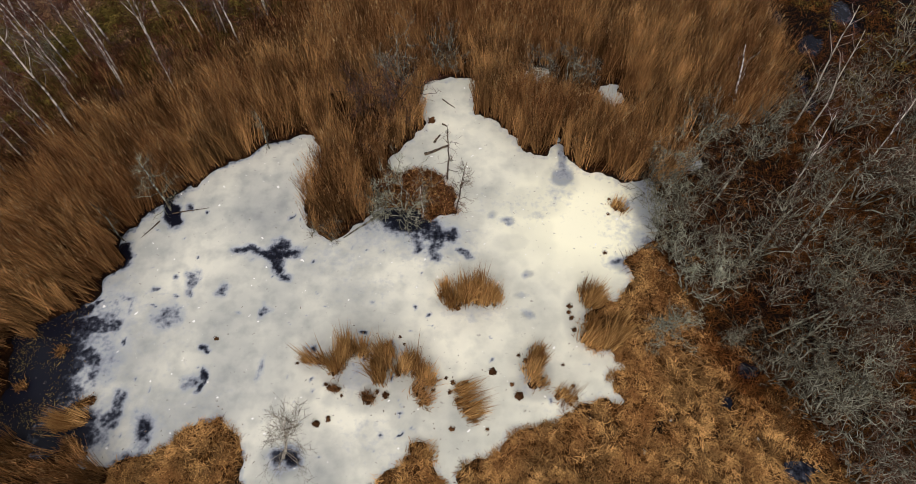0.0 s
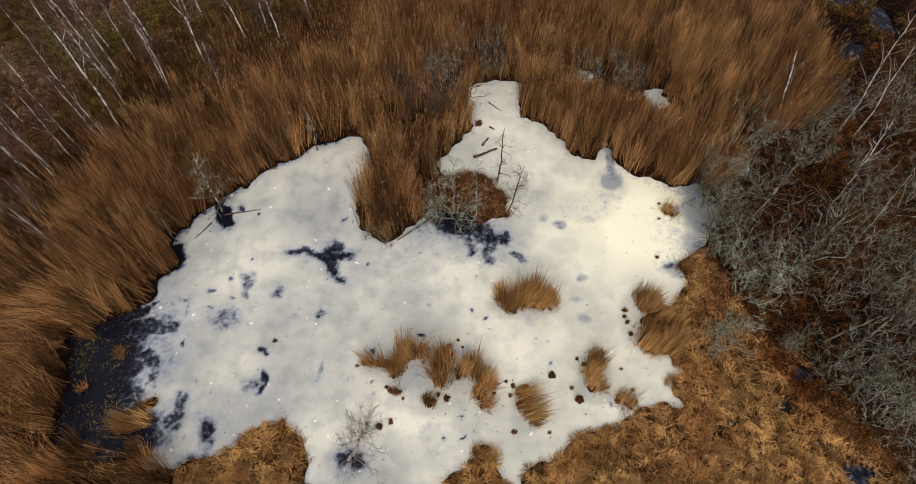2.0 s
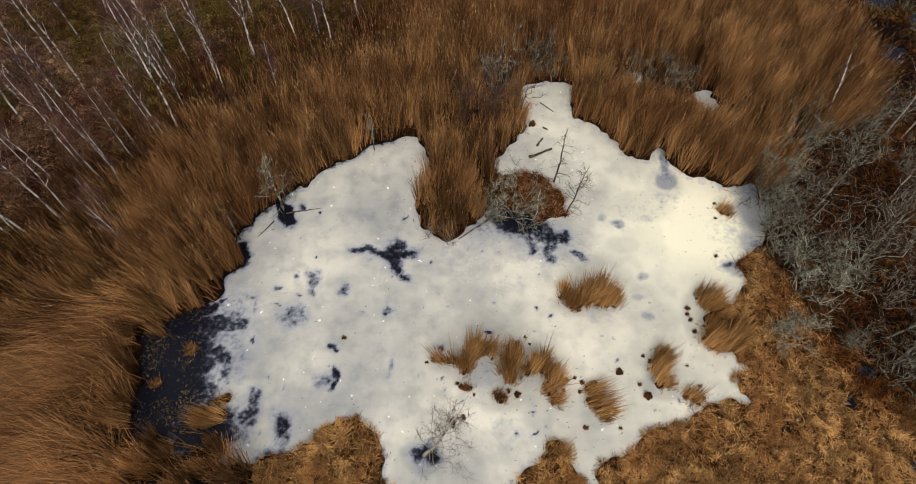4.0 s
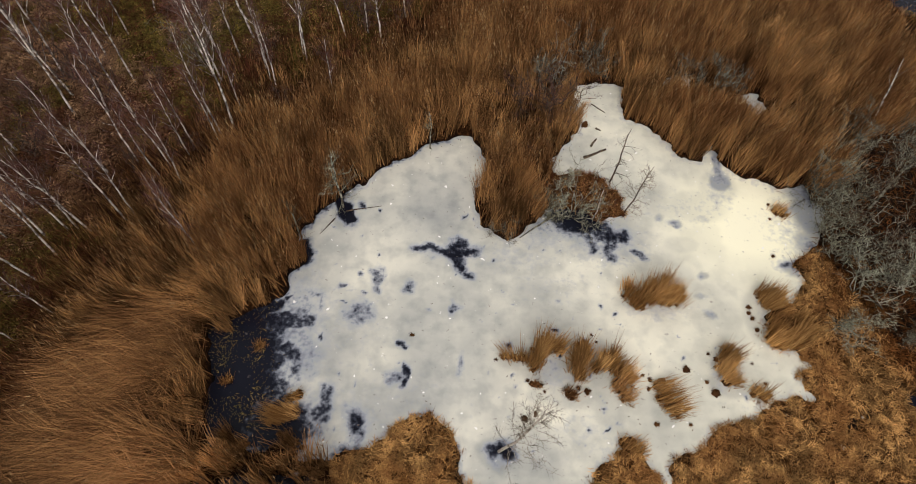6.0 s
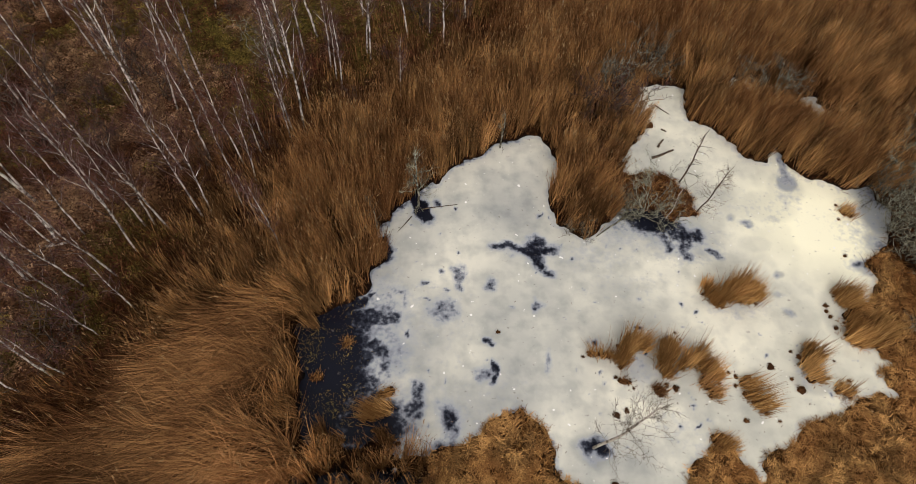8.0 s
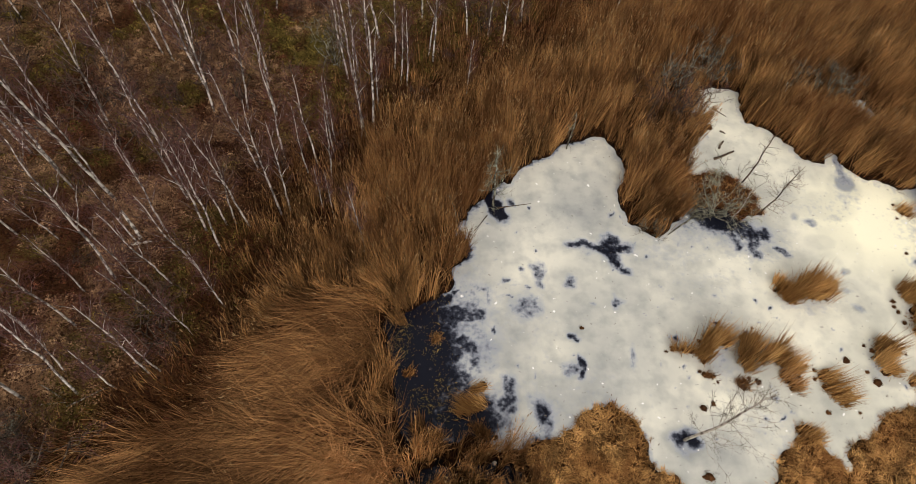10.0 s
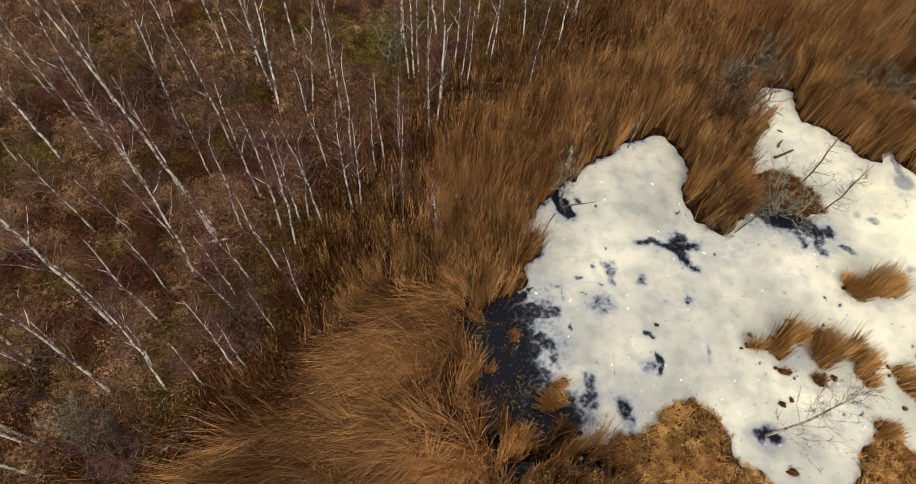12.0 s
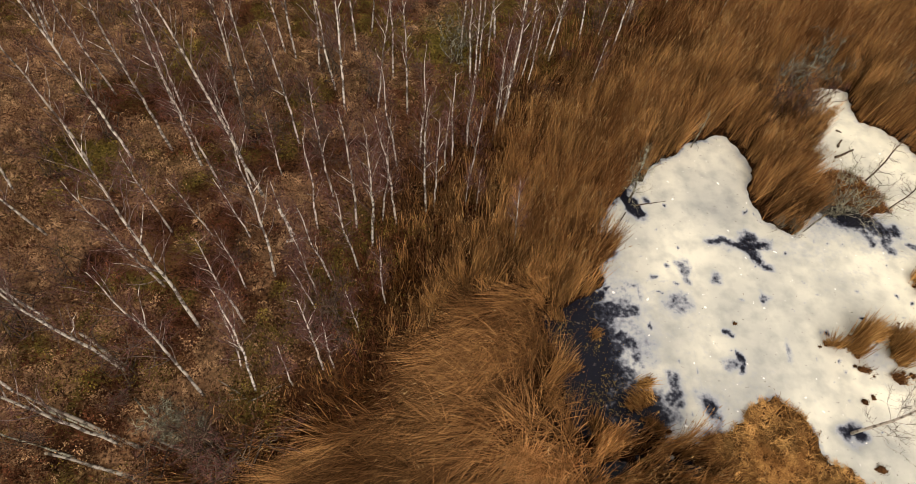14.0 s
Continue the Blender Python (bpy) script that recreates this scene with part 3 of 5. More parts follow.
# wet grey places in the snow crust, and shade painted round the reed clumps, with soft edges: x, y, half width, half
# length, strength
SOFT = [(3.0, 19.0, 1.0, 1.4, 0.5), (-3.0, 9.05, 1.3, 0.5, 0.3), (-7.0, 6.6, 1.0, 0.7, 0.38), (-4.8, 6.3, 0.9, 0.6, 0.34), (-3.1, 5.5, 0.6, 0.8, 0.32), (-0.8, 6.6, 0.6, 0.9, 0.36), (0.7, 8.6, 0.5, 1.0, 0.32), (-6.2, 5.6, 0.8, 0.5, 0.36), (-8.0, 6.7, 0.7, 0.35, 0.3),
        (0.55, 14.62, 0.46, 0.46, 0.85), (0.42, 14.4, 0.8, 0.85, 0.28), (0.6, 15.6, 0.17, 0.8, 0.75), (0.6, 16.6, 0.34, 0.7, 0.7), (-1.55, 12.5, 0.28, 0.18, 0.55), (-0.4, 12.84, 0.3, 0.2, 0.3), (-2.2, 12.8, 0.2, 0.14, 0.4),
        (-2.4, 14.0, 0.25, 0.14, 0.3), (-0.6, 13.4, 1.2, 0.8, 0.22), (-1.5, 11.6, 0.7, 0.35, 0.22), (-0.9, 10.25, 0.22, 0.16, 0.5), (-1.0, 8.65, 0.3, 0.14, 0.6), (-1.25, 9.4, 0.22, 0.13, 0.35), (4.0, 13.2, 0.9, 1.2, 0.8), (4.4, 14.3, 1.2, 1.0, 0.85),
        (3.6, 11.9, 0.7, 0.6, 0.6), (-6.6, 12.3, 1.3, 0.7, 0.35), (-4.4, 11.7, 1.7, 1.0, 0.4), (-6.7, 6.45, 0.7, 0.5, 0.5), (-6.5, 5.9, 0.5, 0.5, 0.35), (-0.9, 6.1, 0.7, 0.5, 0.45), (-8.7, 3.7, 0.75, 0.6, 0.55), (-14.6, 12.6, 0.5, 0.9, 0.5), (-9.2, 3.0, 0.5, 1.0, 0.3),
        (-12.1, 6.1, 0.55, 0.4, 0.3), (-13.4, 8.2, 0.9, 0.7, 0.3), (-14.4, 4.9, 0.6, 0.8, 0.4), (-7.9, 9.2, 1.6, 0.6, 0.16), (-9.5, 7.0, 0.6, 1.0, 0.16), (-11.0, 9.0, 1.2, 0.8, 0.16), (-3.6, 5.5, 1.0, 0.5, 0.2), (-5.0, 5.2, 0.5, 0.9, 0.25), (2.7, 10.7, 0.5, 0.4, 0.6)]


def build_ice():
    step = 0.07
    xs, ys = np.arange(-24.5, 15.0, step), np.arange(1.2, 30.0, step)
    gx, gy = np.meshgrid(xs, ys, indexing="ij")
    d = at(POOL_MAP, gx, gy)
    i, j = np.meshgrid(np.arange(len(xs) - 1), np.arange(len(ys) - 1), indexing="ij")
    keep = (d[:-1, :-1] < 0.15).ravel()
    k = (i * len(ys) + j).ravel()[keep]
    f = np.stack([k, k + len(ys), k + len(ys) + 1, k + 1], 1)
    used, f = np.unique(f, return_inverse=True)
    f = f.reshape(-1, 4)
    x, y, d = gx.ravel()[used], gy.ravel()[used], d.ravel()[used]
    wx, wy = x + 0.5 * (fractal(x, y, 0.5, 21) - 0.5), y + 0.5 * (fractal(x, y, 0.5, 31) - 0.5)
    melt = np.zeros(len(x))
    rng = np.random.RandomState(23)
    specks = [(-15.2 + 11 * a, 3.4 + 9.5 * b, 0.04 + 0.10 * c * c, 0.04 + 0.10 * d * d, 180 * a * 9, 0.75 + 0.4 * c) for a, b, c, d in rng.rand(75, 4)]
    specks += [(-8.5 + 9.5 * a, 4.4 + 4.0 * b, 0.04 + 0.12 * c * c, 0.04 + 0.08 * d * d, 180 * a * 9, 0.8 + 0.4 * d) for a, b, c, d in rng.rand(20, 4)]
    for cx, cy, rx, ry, turn, power in MELT + specks:
        c, s = math.cos(radians(turn)), math.sin(radians(turn))
        u, w = (wx - cx) * c + (wy - cy) * s, (wy - cy) * c - (wx - cx) * s
        melt = np.maximum(melt, power * np.clip(1.40 - np.hypot(u / rx, w / ry) * 0.8, 0, 1.1))
    for ax, ay, bx, by, wide, power in CRACKS:
        s = np.clip(((wx - ax) * (bx - ax) + (wy - ay) * (by - ay)) / ((bx - ax) ** 2 + (by - ay) ** 2), 0, 1)
        melt = np.maximum(melt, power * np.clip(1.4 - 0.8 * np.hypot(wx - ax - s * (bx - ax), wy - ay - s * (by - ay)) / wide, 0, 1.1))
    # the ice by the open water is rotten, in patches
    rotten = smooth(x - 0.12 * (y - 6), -14.7, -15.5) * smooth(y, 9.6, 8.8)
    melt = np.maximum(melt, rotten * (0.42 + 0.62 * smooth(fractal(x, y, 0.6, 231), 0.39, 0.55) + 0.25 * smooth(x, -15.6, -16.4)))
    shore = at(SHORE_MAP, x, y)
    bank = smooth(x, -8.5, -11.0) * smooth(fractal(x, y, 1.1, 241), 0.40, 0.58)
    melt = np.maximum(melt, (0.45 + 0.5 * bank) * smooth(d, -0.34, -0.02))
    melt = np.where(shore > 0.35, np.maximum(melt, np.where((x < -13) | ((x > 9) & (y > 17)), 1.3, np.where((x < 7) & (y < 5.6), 0.62, 0.30))), melt)
    soft = 0.16 * smooth(x, -6.5, -12) + 0.10 * smooth(fractal(x, y, 1.6, 381), 0.5, 0.65)
    for cx, cy, rx, ry, power in SOFT:
        soft = np.maximum(soft, power * smooth(np.hypot((wx * 0.4 + x * 0.6 - cx) / rx, (wy * 0.4 + y * 0.6 - cy) / ry), 1.25, 0.7))
    z = 0.012 * fractal(x, y, 0.8, 41) - 0.02 * smooth(melt, 0.4, 0.9)
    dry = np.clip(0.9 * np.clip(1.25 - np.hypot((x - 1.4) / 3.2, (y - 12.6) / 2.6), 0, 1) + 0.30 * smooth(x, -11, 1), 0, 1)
    # each small pool is a sheet of its own; the beads of snow are one
    near = np.argmin([np.hypot((x - cx) / rx, (y - cy) / ry) for cx, cy, rx, ry in PUDDLES + BEADS], 0)
    owner = np.where(shore < 0.3, -1, np.minimum(near, len(PUDDLES)))[f[:, 0]]
    for k in range(-1, len(PUDDLES) + 1):
        mine, g = np.unique(f[owner == k], return_inverse=True)
        if not len(mine):
            continue
        name, label, category, kind = (("ice", "grey-white melting ice on the bog pool with dark wet holes", "ice", "structure") if k < 0 else
                                       ("puddle", "small patch of dark meltwater and ice in the bog", "puddle", "structure") if k < len(PUDDLES) else
                                       ("snow_beads", "small grey beads of old snow in wet sedge", "snow", "stuff"))
        ob = new(name, mesh_of(name, np.stack([x, y, z], 1)[mine], g.reshape(-1, 4), [ICE], flat=False))
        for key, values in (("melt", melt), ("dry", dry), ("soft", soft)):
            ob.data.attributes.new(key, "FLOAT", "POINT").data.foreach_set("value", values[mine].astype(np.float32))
        tagged(ob, label, category, kind=kind)


build_ground()
build_ice()


# ---- reeds ----
def bunches(x, y, wide, deep, shift, rng):
    """Stalks grow in bunches: four random numbers from 0 to 1 that all stalks of a bunch share."""
    i = np.floor(x / wide + 0.22 * rng.randn(len(x)) + 1.2 * drift(x, y, 2.5 * wide, shift)).astype(int)
    j = np.floor(y / deep + 0.22 * rng.randn(len(x)) + 1.2 * drift(x, y, 2.5 * wide, shift + 9)).astype(int)
    return [TABLE[(7 * i + 13 * j + 31 * k + 5 * shift) % 257, (5 * j + 11 * i + 17 * k) % 257] for k in range(4)]


def reed_geometry(x, y, z, height, lean_x, lean_y, spread, rng, width=0.019, leaves=1, plume=0.16, short=0.78, tone=0.5):
    """Stalks with leaves and drooping plumes. Returns vertices, faces, a 0 or 1 a face (stalk and leaf, or plume) and a tone a vertex."""
    n = len(x)
    base = np.stack([x, y, z], 1)
    tone = np.broadcast_to(tone, n)
    way = unit(np.stack([lean_x + spread * rng.randn(n), lean_y + spread * rng.randn(n), np.ones(n)], 1))
    height = np.broadcast_to(height, n) * (short + (1.08 - short) * rng.rand(n))
    bend = np.stack([lean_x * 0.5 + 0.05 * rng.randn(n), lean_y * 0.5 + 0.05 * rng.randn(n), -0.12 - 0.25 * np.hypot(lean_x, lean_y)], 1) * height[:, None] * 0.6
    pieces, tones = [ribbons(base, way, height, width, bend, rng)], [np.repeat(tone, 5)]
    for k in range(leaves):
        s = (0.3 + 0.6 * rng.rand(n))[:, None]
        a = rng.rand(n) * 6.283
        start = base + way * height[:, None] * s + bend * s * s
        out = unit(np.stack([np.cos(a) + lean_x, np.sin(a) + lean_y, 1.8 * rng.rand(n) + 1.8], 1))
        pieces.append(spikes(start, out, 0.25 + 0.3 * rng.rand(n), 0.015, rng))
        tones.append(np.repeat(tone, 3))
    stalks = sum(len(f) for _, f in pieces)
    k = rng.rand(n) < plume
    tip = (base + way * height[:, None] + bend)[k]
    out = unit(way[k] + bend[k] * 0.6 + 0.15 * rng.randn(k.sum(), 3))
    pieces.append(spikes(tip - out * 0.08, out, 0.17, 0.036, rng))
    tones.append(np.repeat(tone[k], 3))
    v, f = join(pieces)
    return v, f, np.r_[np.zeros(stalks, int), np.ones(len(f) - stalks, int)], np.concatenate(tones)


# places where the reeds stand lower, with bushes in them: x, y, reach, how much lower
HOLLOWS = [(-6.3, 19.3, 1.6, 0.6), (-4.4, 20.7, 1.7, 0.6), (1.5, 19.3, 1.8, 0.65), (-0.2, 19.7, 1.4, 0.6), (3.0, 18.5, 1.8, 0.85), (-6.6, 16.6, 2.6, 0.45), (-6.4, 13.4, 1.4, 0.6), (-8.3, 11.9, 0.7, 0.4)]
FLAT_BED = [(-24.2, 5.0), (-21.2, 7.9), (-18.9, 8.3), (-18.6, 4.5), (-17.5, 3.2), (-17.5, -4), (-31, -4), (-30, 2)]


def reed_field(rng, x0, x1, y0, y1, density):
    def keep(x, y):
        ok = (at(POOL_MAP, x, y) > 0.03) & (at(THICKET_MAP, x, y) > -0.3) & (at(MEADOW_MAP, x, y) > 0)
        w = at(WOOD_MAP, x, y)
        thin = smooth(w, -1.8, 1.6) * (0.25 + 0.75 * smooth(w, 0.8, 5.0))
        gaps = 0.12 + 0.88 * smooth(0.5 * fractal(x, y, 1.8, 50) + 0.5 * drift(x, y, 0.33, 55), 0.38, 0.60)
        return ok * thin * gaps * (1 - 0.1 * smooth(signed(x, y, FLAT_BED), 0.5, -0.8))
    x, y = scatter(rng, x0, x1, y0, y1, density, keep)
    # some bunches are sparse, which leaves dark gaps
    sparse = bunches(x, y, 0.30, 0.30, 6, rng)[0]
    stay = rng.rand(len(x)) < np.where(sparse < 0.36, 0.22, 1.0)
    x, y = x[stay], y[stay]
    flat = smooth(signed(x, y, FLAT_BED) + (fractal(x, y, 2.0, 61) - 0.5) * 2.0, 0.5, -0.8)
    lie = flat * (1 - 0.55 * smooth(x - 0.3 * y, -22.5, -20.0))
    swirl = fractal(x, y, 2.6, 71) - 0.5
    small = bunches(x, y, 0.21, 0.21, 1, rng)
    large = bunches(x, y, 0.80, 0.55, 2, rng)
    lean_x = 0.26 * (small[0] - 0.5) + 0.22 * (large[0] - 0.5) - lie * (0.95 + 1.5 * swirl) - flat * 1.5 * (small[0] - 0.5)
    lean_y = 0.26 * (small[1] - 0.5) + 0.22 * (large[1] - 0.5) - lie * (0.40 + 1.5 * (fractal(x, y, 1.9, 95) - 0.5)) - flat * (1.4 * (small[1] - 0.5) + 0.8 * (large[1] - 0.5))
    w = at(WOOD_MAP, x, y)
    height = (1.30 + 0.7 * fractal(x, y, 2.0, 15) + 0.75 * small[2] + 0.35 * large[2]) * (0.50 + 0.50 * smooth(w, 0, 5.0)) * (1 + 0.05 * flat)
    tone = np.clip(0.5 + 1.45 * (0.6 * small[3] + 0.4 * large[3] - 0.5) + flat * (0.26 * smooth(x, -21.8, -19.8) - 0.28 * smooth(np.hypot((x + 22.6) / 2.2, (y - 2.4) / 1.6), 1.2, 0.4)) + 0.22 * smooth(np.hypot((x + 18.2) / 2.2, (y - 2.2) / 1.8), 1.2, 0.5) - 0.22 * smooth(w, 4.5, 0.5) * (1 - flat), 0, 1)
    edge = at(POOL_MAP, x, y)
    height = height * (0.8 + 0.2 * smooth(edge, 0.0, 0.5))
    for cx, cy, reach, low in HOLLOWS:
        height = height * (1 - low * smooth(np.hypot(x - cx, y - cy), reach, 0.3 * reach))
    old = flat > 0.4
    z, sets = land(x, y) - 0.03, []
    for pick, first in ((~old, 0), (old, 2)):
        if pick.any():
            v, f, k, tn = reed_geometry(x[pick], y[pick], z[pick], height[pick], lean_x[pick], lean_y[pick], 0.045 + 0.22 * (first > 0), rng, 0.0185, 1 if first == 0 else 0, 0.16 if first == 0 else 0.05, tone=tone[pick])
            sets.append((v, f, np.where(k == 0, first, 1), tn))
    v, f = join([(a, b) for a, b, *_ in sets])
    return v, f, np.concatenate([q[2] for q in sets]), np.concatenate([q[3] for q in sets])


def build_reed_beds():
    """Four beds, each of one or two fields: x from, to, y from, to."""
    label = "dense bed of tall golden-brown dry reeds round the pool"
    beds = [[(-32, -15.3, -2, 16), (-15.3, -13.4, -2, 4.6)], [(-24, -15.3, 16, 30), (-15.3, -9.2, 12, 30)], [(-9.2, -2.5, 11, 31)], [(-2.5, 11.5, 13, 31)]]
    for n, fields in enumerate(beds):
        rng = np.random.RandomState(100 + n)
        made = [reed_field(rng, *field, 820) for field in fields]
        v, f = join([(a, b) for a, b, *_ in made])
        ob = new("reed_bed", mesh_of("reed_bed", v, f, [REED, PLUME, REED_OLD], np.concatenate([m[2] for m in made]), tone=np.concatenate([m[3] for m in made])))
        tagged(ob, label, "reeds", "reed beds", "stuff")


def tussock(rx, ry, high, rng, fine=3):
    """A lumpy mound of peat and roots."""
    bm = bmesh.new()
    bmesh.ops.create_icosphere(bm, subdivisions=fine, radius=1.0)
    off = rng.rand(3) * 50
    for p in bm.verts:
        lump = 0.75 + 0.6 * noise.noise(p.co * 1.7 + Vector(off)) + 0.25 * noise.noise(p.co * 5 + Vector(off))
        p.co = Vector((p.co.x * rx * lump, p.co.y * ry * lump, max(p.co.z, -0.2) * high * lump))
    v = np.array([p.co for p in bm.verts])
    f = np.array([[p.index for p in face.verts] for face in bm.faces])
    bm.free()
    return v, f


def along(spine, s):
    """Points at shares s of the way along a line of corners."""
    spine = np.asarray(spine, float)
    reach = np.r_[0, np.cumsum(np.hypot(*np.diff(spine, axis=0).T))]
    return np.stack([np.interp(s * reach[-1], reach, spine[:, k]) for k in (0, 1)], 1), reach[-1]


def reed_clump(spine, wide, stalks, height, lean, label, pale=True, seed=0, thick=0.020):
    """A row of small tussocks on the ice along a line, each with its own tuft of reeds."""
    rng = np.random.RandomState(300 + seed)
    x, y = spine[0]
    ob = thing("reed_clump", pose(x, y, 0.0), label, "reed clump", "reed clumps on the ice")
    spine = [(a - x, b - y) for a, b in spine]
    run = along(spine, np.zeros(1))[1]
    count = int(3 + 5 * run + 5 * wide)
    spot = along(spine, (np.arange(count) + rng.rand(count)) / count)[0] + wide * 0.5 * rng.randn(count, 2)
    lumps = []
    for u, w in np.r_[spot, along(spine, rng.rand(count))[0] + wide * 0.6 * rng.randn(count, 2)]:
        size = 0.05 + 0.10 * rng.rand()
        v, f = tussock(size * 1.15, size, 0.06 + 0.09 * rng.rand(), rng, 2)
        lumps.append((v + [u, w, 0], f))
    part("tussock", *join(lumps), PEAT, ob, "dark peaty tussock", flat=False, kind="stuff")
    # tall tufts in the middle, lower ones towards the ends
    share = np.abs(np.linspace(-1, 1, count)) ** 2.2
    stalks = int(stalks * 1.5)
    pull = rng.randint(count, size=stalks)
    off = rng.randn(stalks, 2)
    px, py = spot[pull, 0] + 0.11 * off[:, 0], spot[pull, 1] + 0.11 * off[:, 1]
    sway = rng.randn(count, 2)[pull] * 0.08 + off * 0.05
    tall = ((0.58 + 0.6 * rng.rand(count)) * (1 - 0.42 * share))[pull] * height
    ease = 0.6 + 0.8 * rng.rand(stalks)
    tone = np.clip(rng.rand(count)[pull] * 0.9 - 0.1 + 0.25 * rng.rand(stalks), 0, 1)
    v, f, k, tn = reed_geometry(px, py, np.full(stalks, 0.04), tall, (lean[0] + sway[:, 0]) * ease, (lean[1] + sway[:, 1]) * ease, 0.04, rng, thick, 0, 0.0, 0.30, tone)
    part("reed_stand", v, f, [REED_PALE if pale else REED, PLUME], ob, index=k, tone=tn)
    m = int(60 + 200 * run)
    a, q = rng.rand(m) * 6.283, along(spine, rng.rand(m))[0] + wide * 0.6 * rng.randn(m, 2)
    way = unit(np.stack([np.cos(a), np.sin(a), 0.3 + rng.rand(m)], 1))
    v, f = ribbons(np.stack([q[:, 0], q[:, 1], 0.06 + 0 * a], 1), way, 0.10 + 0.16 * rng.rand(m), 0.020, np.stack([0 * a, 0 * a, -0.12 + 0 * a], 1), rng)
    part("leaf_litter", v, f, REED, ob, tone=0.15 + 0.5 * np.repeat(rng.rand(m), 5), kind="stuff")
    return ob


def build_clumps():
    tall, low = "clump of golden tan reeds standing on the ice", "low clump of bent reeds frozen into the ice"
    flat = "clump of pale reeds bent flat over the ice"
    # line of tussocks, half width, stalks, height, lean, label, bleached or not
    rows = [([(-3.9, 9.4), (-3.65, 9.15), (-3.0, 9.4), (-2.64, 9.1), (-2.1, 9.3)], 0.24, 1500, 1.75, (0.03, 0.06), tall, True),
            ([(-8.5, 6.86), (-8.0, 6.82), (-7.5, 6.78)], 0.06, 130, 1.35, (-0.15, 0.05), low, True),
            ([(-7.4, 6.4), (-7.28, 6.95), (-6.8, 7.25), (-6.4, 7.25)], 0.17, 1000, 1.45, (0.06, 0.02), tall, True),
            ([(-5.88, 6.15), (-5.9, 6.7), (-5.65, 7.35)], 0.16, 900, 1.45, (-0.10, 0.05), tall, True),
            ([(-6.4, 5.75), (-6.1, 5.52)], 0.10, 130, 0.5, (0.1, 0.1), low, False),
            ([(-7.47, 5.94), (-7.2, 5.86)], 0.05, 50, 0.35, (0.0, 0.1), low, False),
            ([(-5.4, 6.5), (-4.9, 6.7), (-4.5, 6.35), (-4.2, 6.2)], 0.15, 800, 1.30, (0.10, 0.05), tall, True),
            ([(-4.75, 6.05), (-4.3, 5.4)], 0.13, 200, 0.7, (0.3, 0.1), low, False),
            ([(-3.18, 6.1), (-3.2, 5.6), (-2.8, 5.0)], 0.16, 330, 1.25, (0.75, 0.15), flat, True),
            ([(-0.78, 7.3), (-0.86, 6.67), (-0.8, 6.1)], 0.20, 850, 1.35, (0.10, 0.08), tall, True),
            ([(-0.1, 6.0), (0.3, 5.6)], 0.2, 130, 0.8, (0.3, 0.2), low, True),
            ([(1.0, 9.55), (1.24, 9.1), (1.6, 9.2)], 0.17, 600, 1.35, (0.08, 0.08), tall, True),
            ([(1.05, 8.5), (1.0, 7.8), (1.5, 7.6), (1.9, 7.9), (2.0, 8.6)], 0.28, 1400, 1.35, (0.10, 0.08), tall, True),
            ([(-15.9, 4.6), (-15.5, 4.55), (-15.1, 4.8)], 0.14, 280, 1.15, (-0.5, 0.1), "clump of bleached reeds at the edge of open water", True),
            ([(-17.65, 5.68), (-17.5, 5.75)], 0.07, 60, 0.4, (0.1, 0.0), "small tan tuft of reed in open water", True),
            ([(-15.45, 5.2), (-15.15, 5.35)], 0.12, 120, 0.6, (0.4, 0.0), "small tan tuft of reed in open water", True),
            ([(-15.5, 4.0), (-14.9, 3.7)], 0.2, 160, 0.8, (-0.2, 0.1), "clump of bleached reeds at the edge of open water", False),
            ([(-18.3, 7.9), (-17.9, 7.5)], 0.15, 120, 1.1, (-0.3, 0.1), "clump of bleached reeds at the edge of open water", False),
            ([(-18.5, 5.0), (-18.2, 4.3)], 0.2, 180, 1.1, (-0.4, 0.0), "clump of bleached reeds at the edge of open water", False),
            ([(-17.4, 3.9), (-16.6, 3.75)], 0.16, 200, 1.0, (-0.2, 0.1), "clump of bleached reeds at the edge of open water", False),
            ([(-16.8, 6.9), (-16.6, 7.0)], 0.1, 45, 0.5, (0.2, 0.0), "small tan tuft of reed in open water", True),
            ([(-4.75, 3.7), (-4.5, 4.0), (-4.1, 3.9)], 0.18, 260, 0.7, (0.15, 0.15), "low tuft of tan reeds on a sedge spit", True),
            ([(2.45, 13.3), (2.75, 13.15)], 0.12, 150, 0.9, (0.15, 0.1), low, True)]
    for n, (spine, wide, stalks, high, lean, label, pale) in enumerate(rows):
        reed_clump(spine, wide, stalks, high, lean, label, pale, n)


# ---- sedge meadow, forest floor ----
def tuft_field(x, y, length, width, rng, up=0.6, droop=0.25, lean=None, single=False):
    n = len(x)
    a = rng.rand(n) * 6.283
    way = np.stack([np.cos(a), np.sin(a), up * (0.4 + rng.rand(n))], 1)
    if lean is not None:
        way[:, :2] += lean
    ln = length * (0.55 + 0.8 * rng.rand(n))
    if single:
        return spikes(np.stack([x, y, land(x, y) + 0.01], 1), unit(way), ln, width, rng)
    return ribbons(np.stack([x, y, land(x, y) + 0.01], 1), unit(way), ln, width, np.stack([0 * a, 0 * a, -droop * ln], 1), rng)


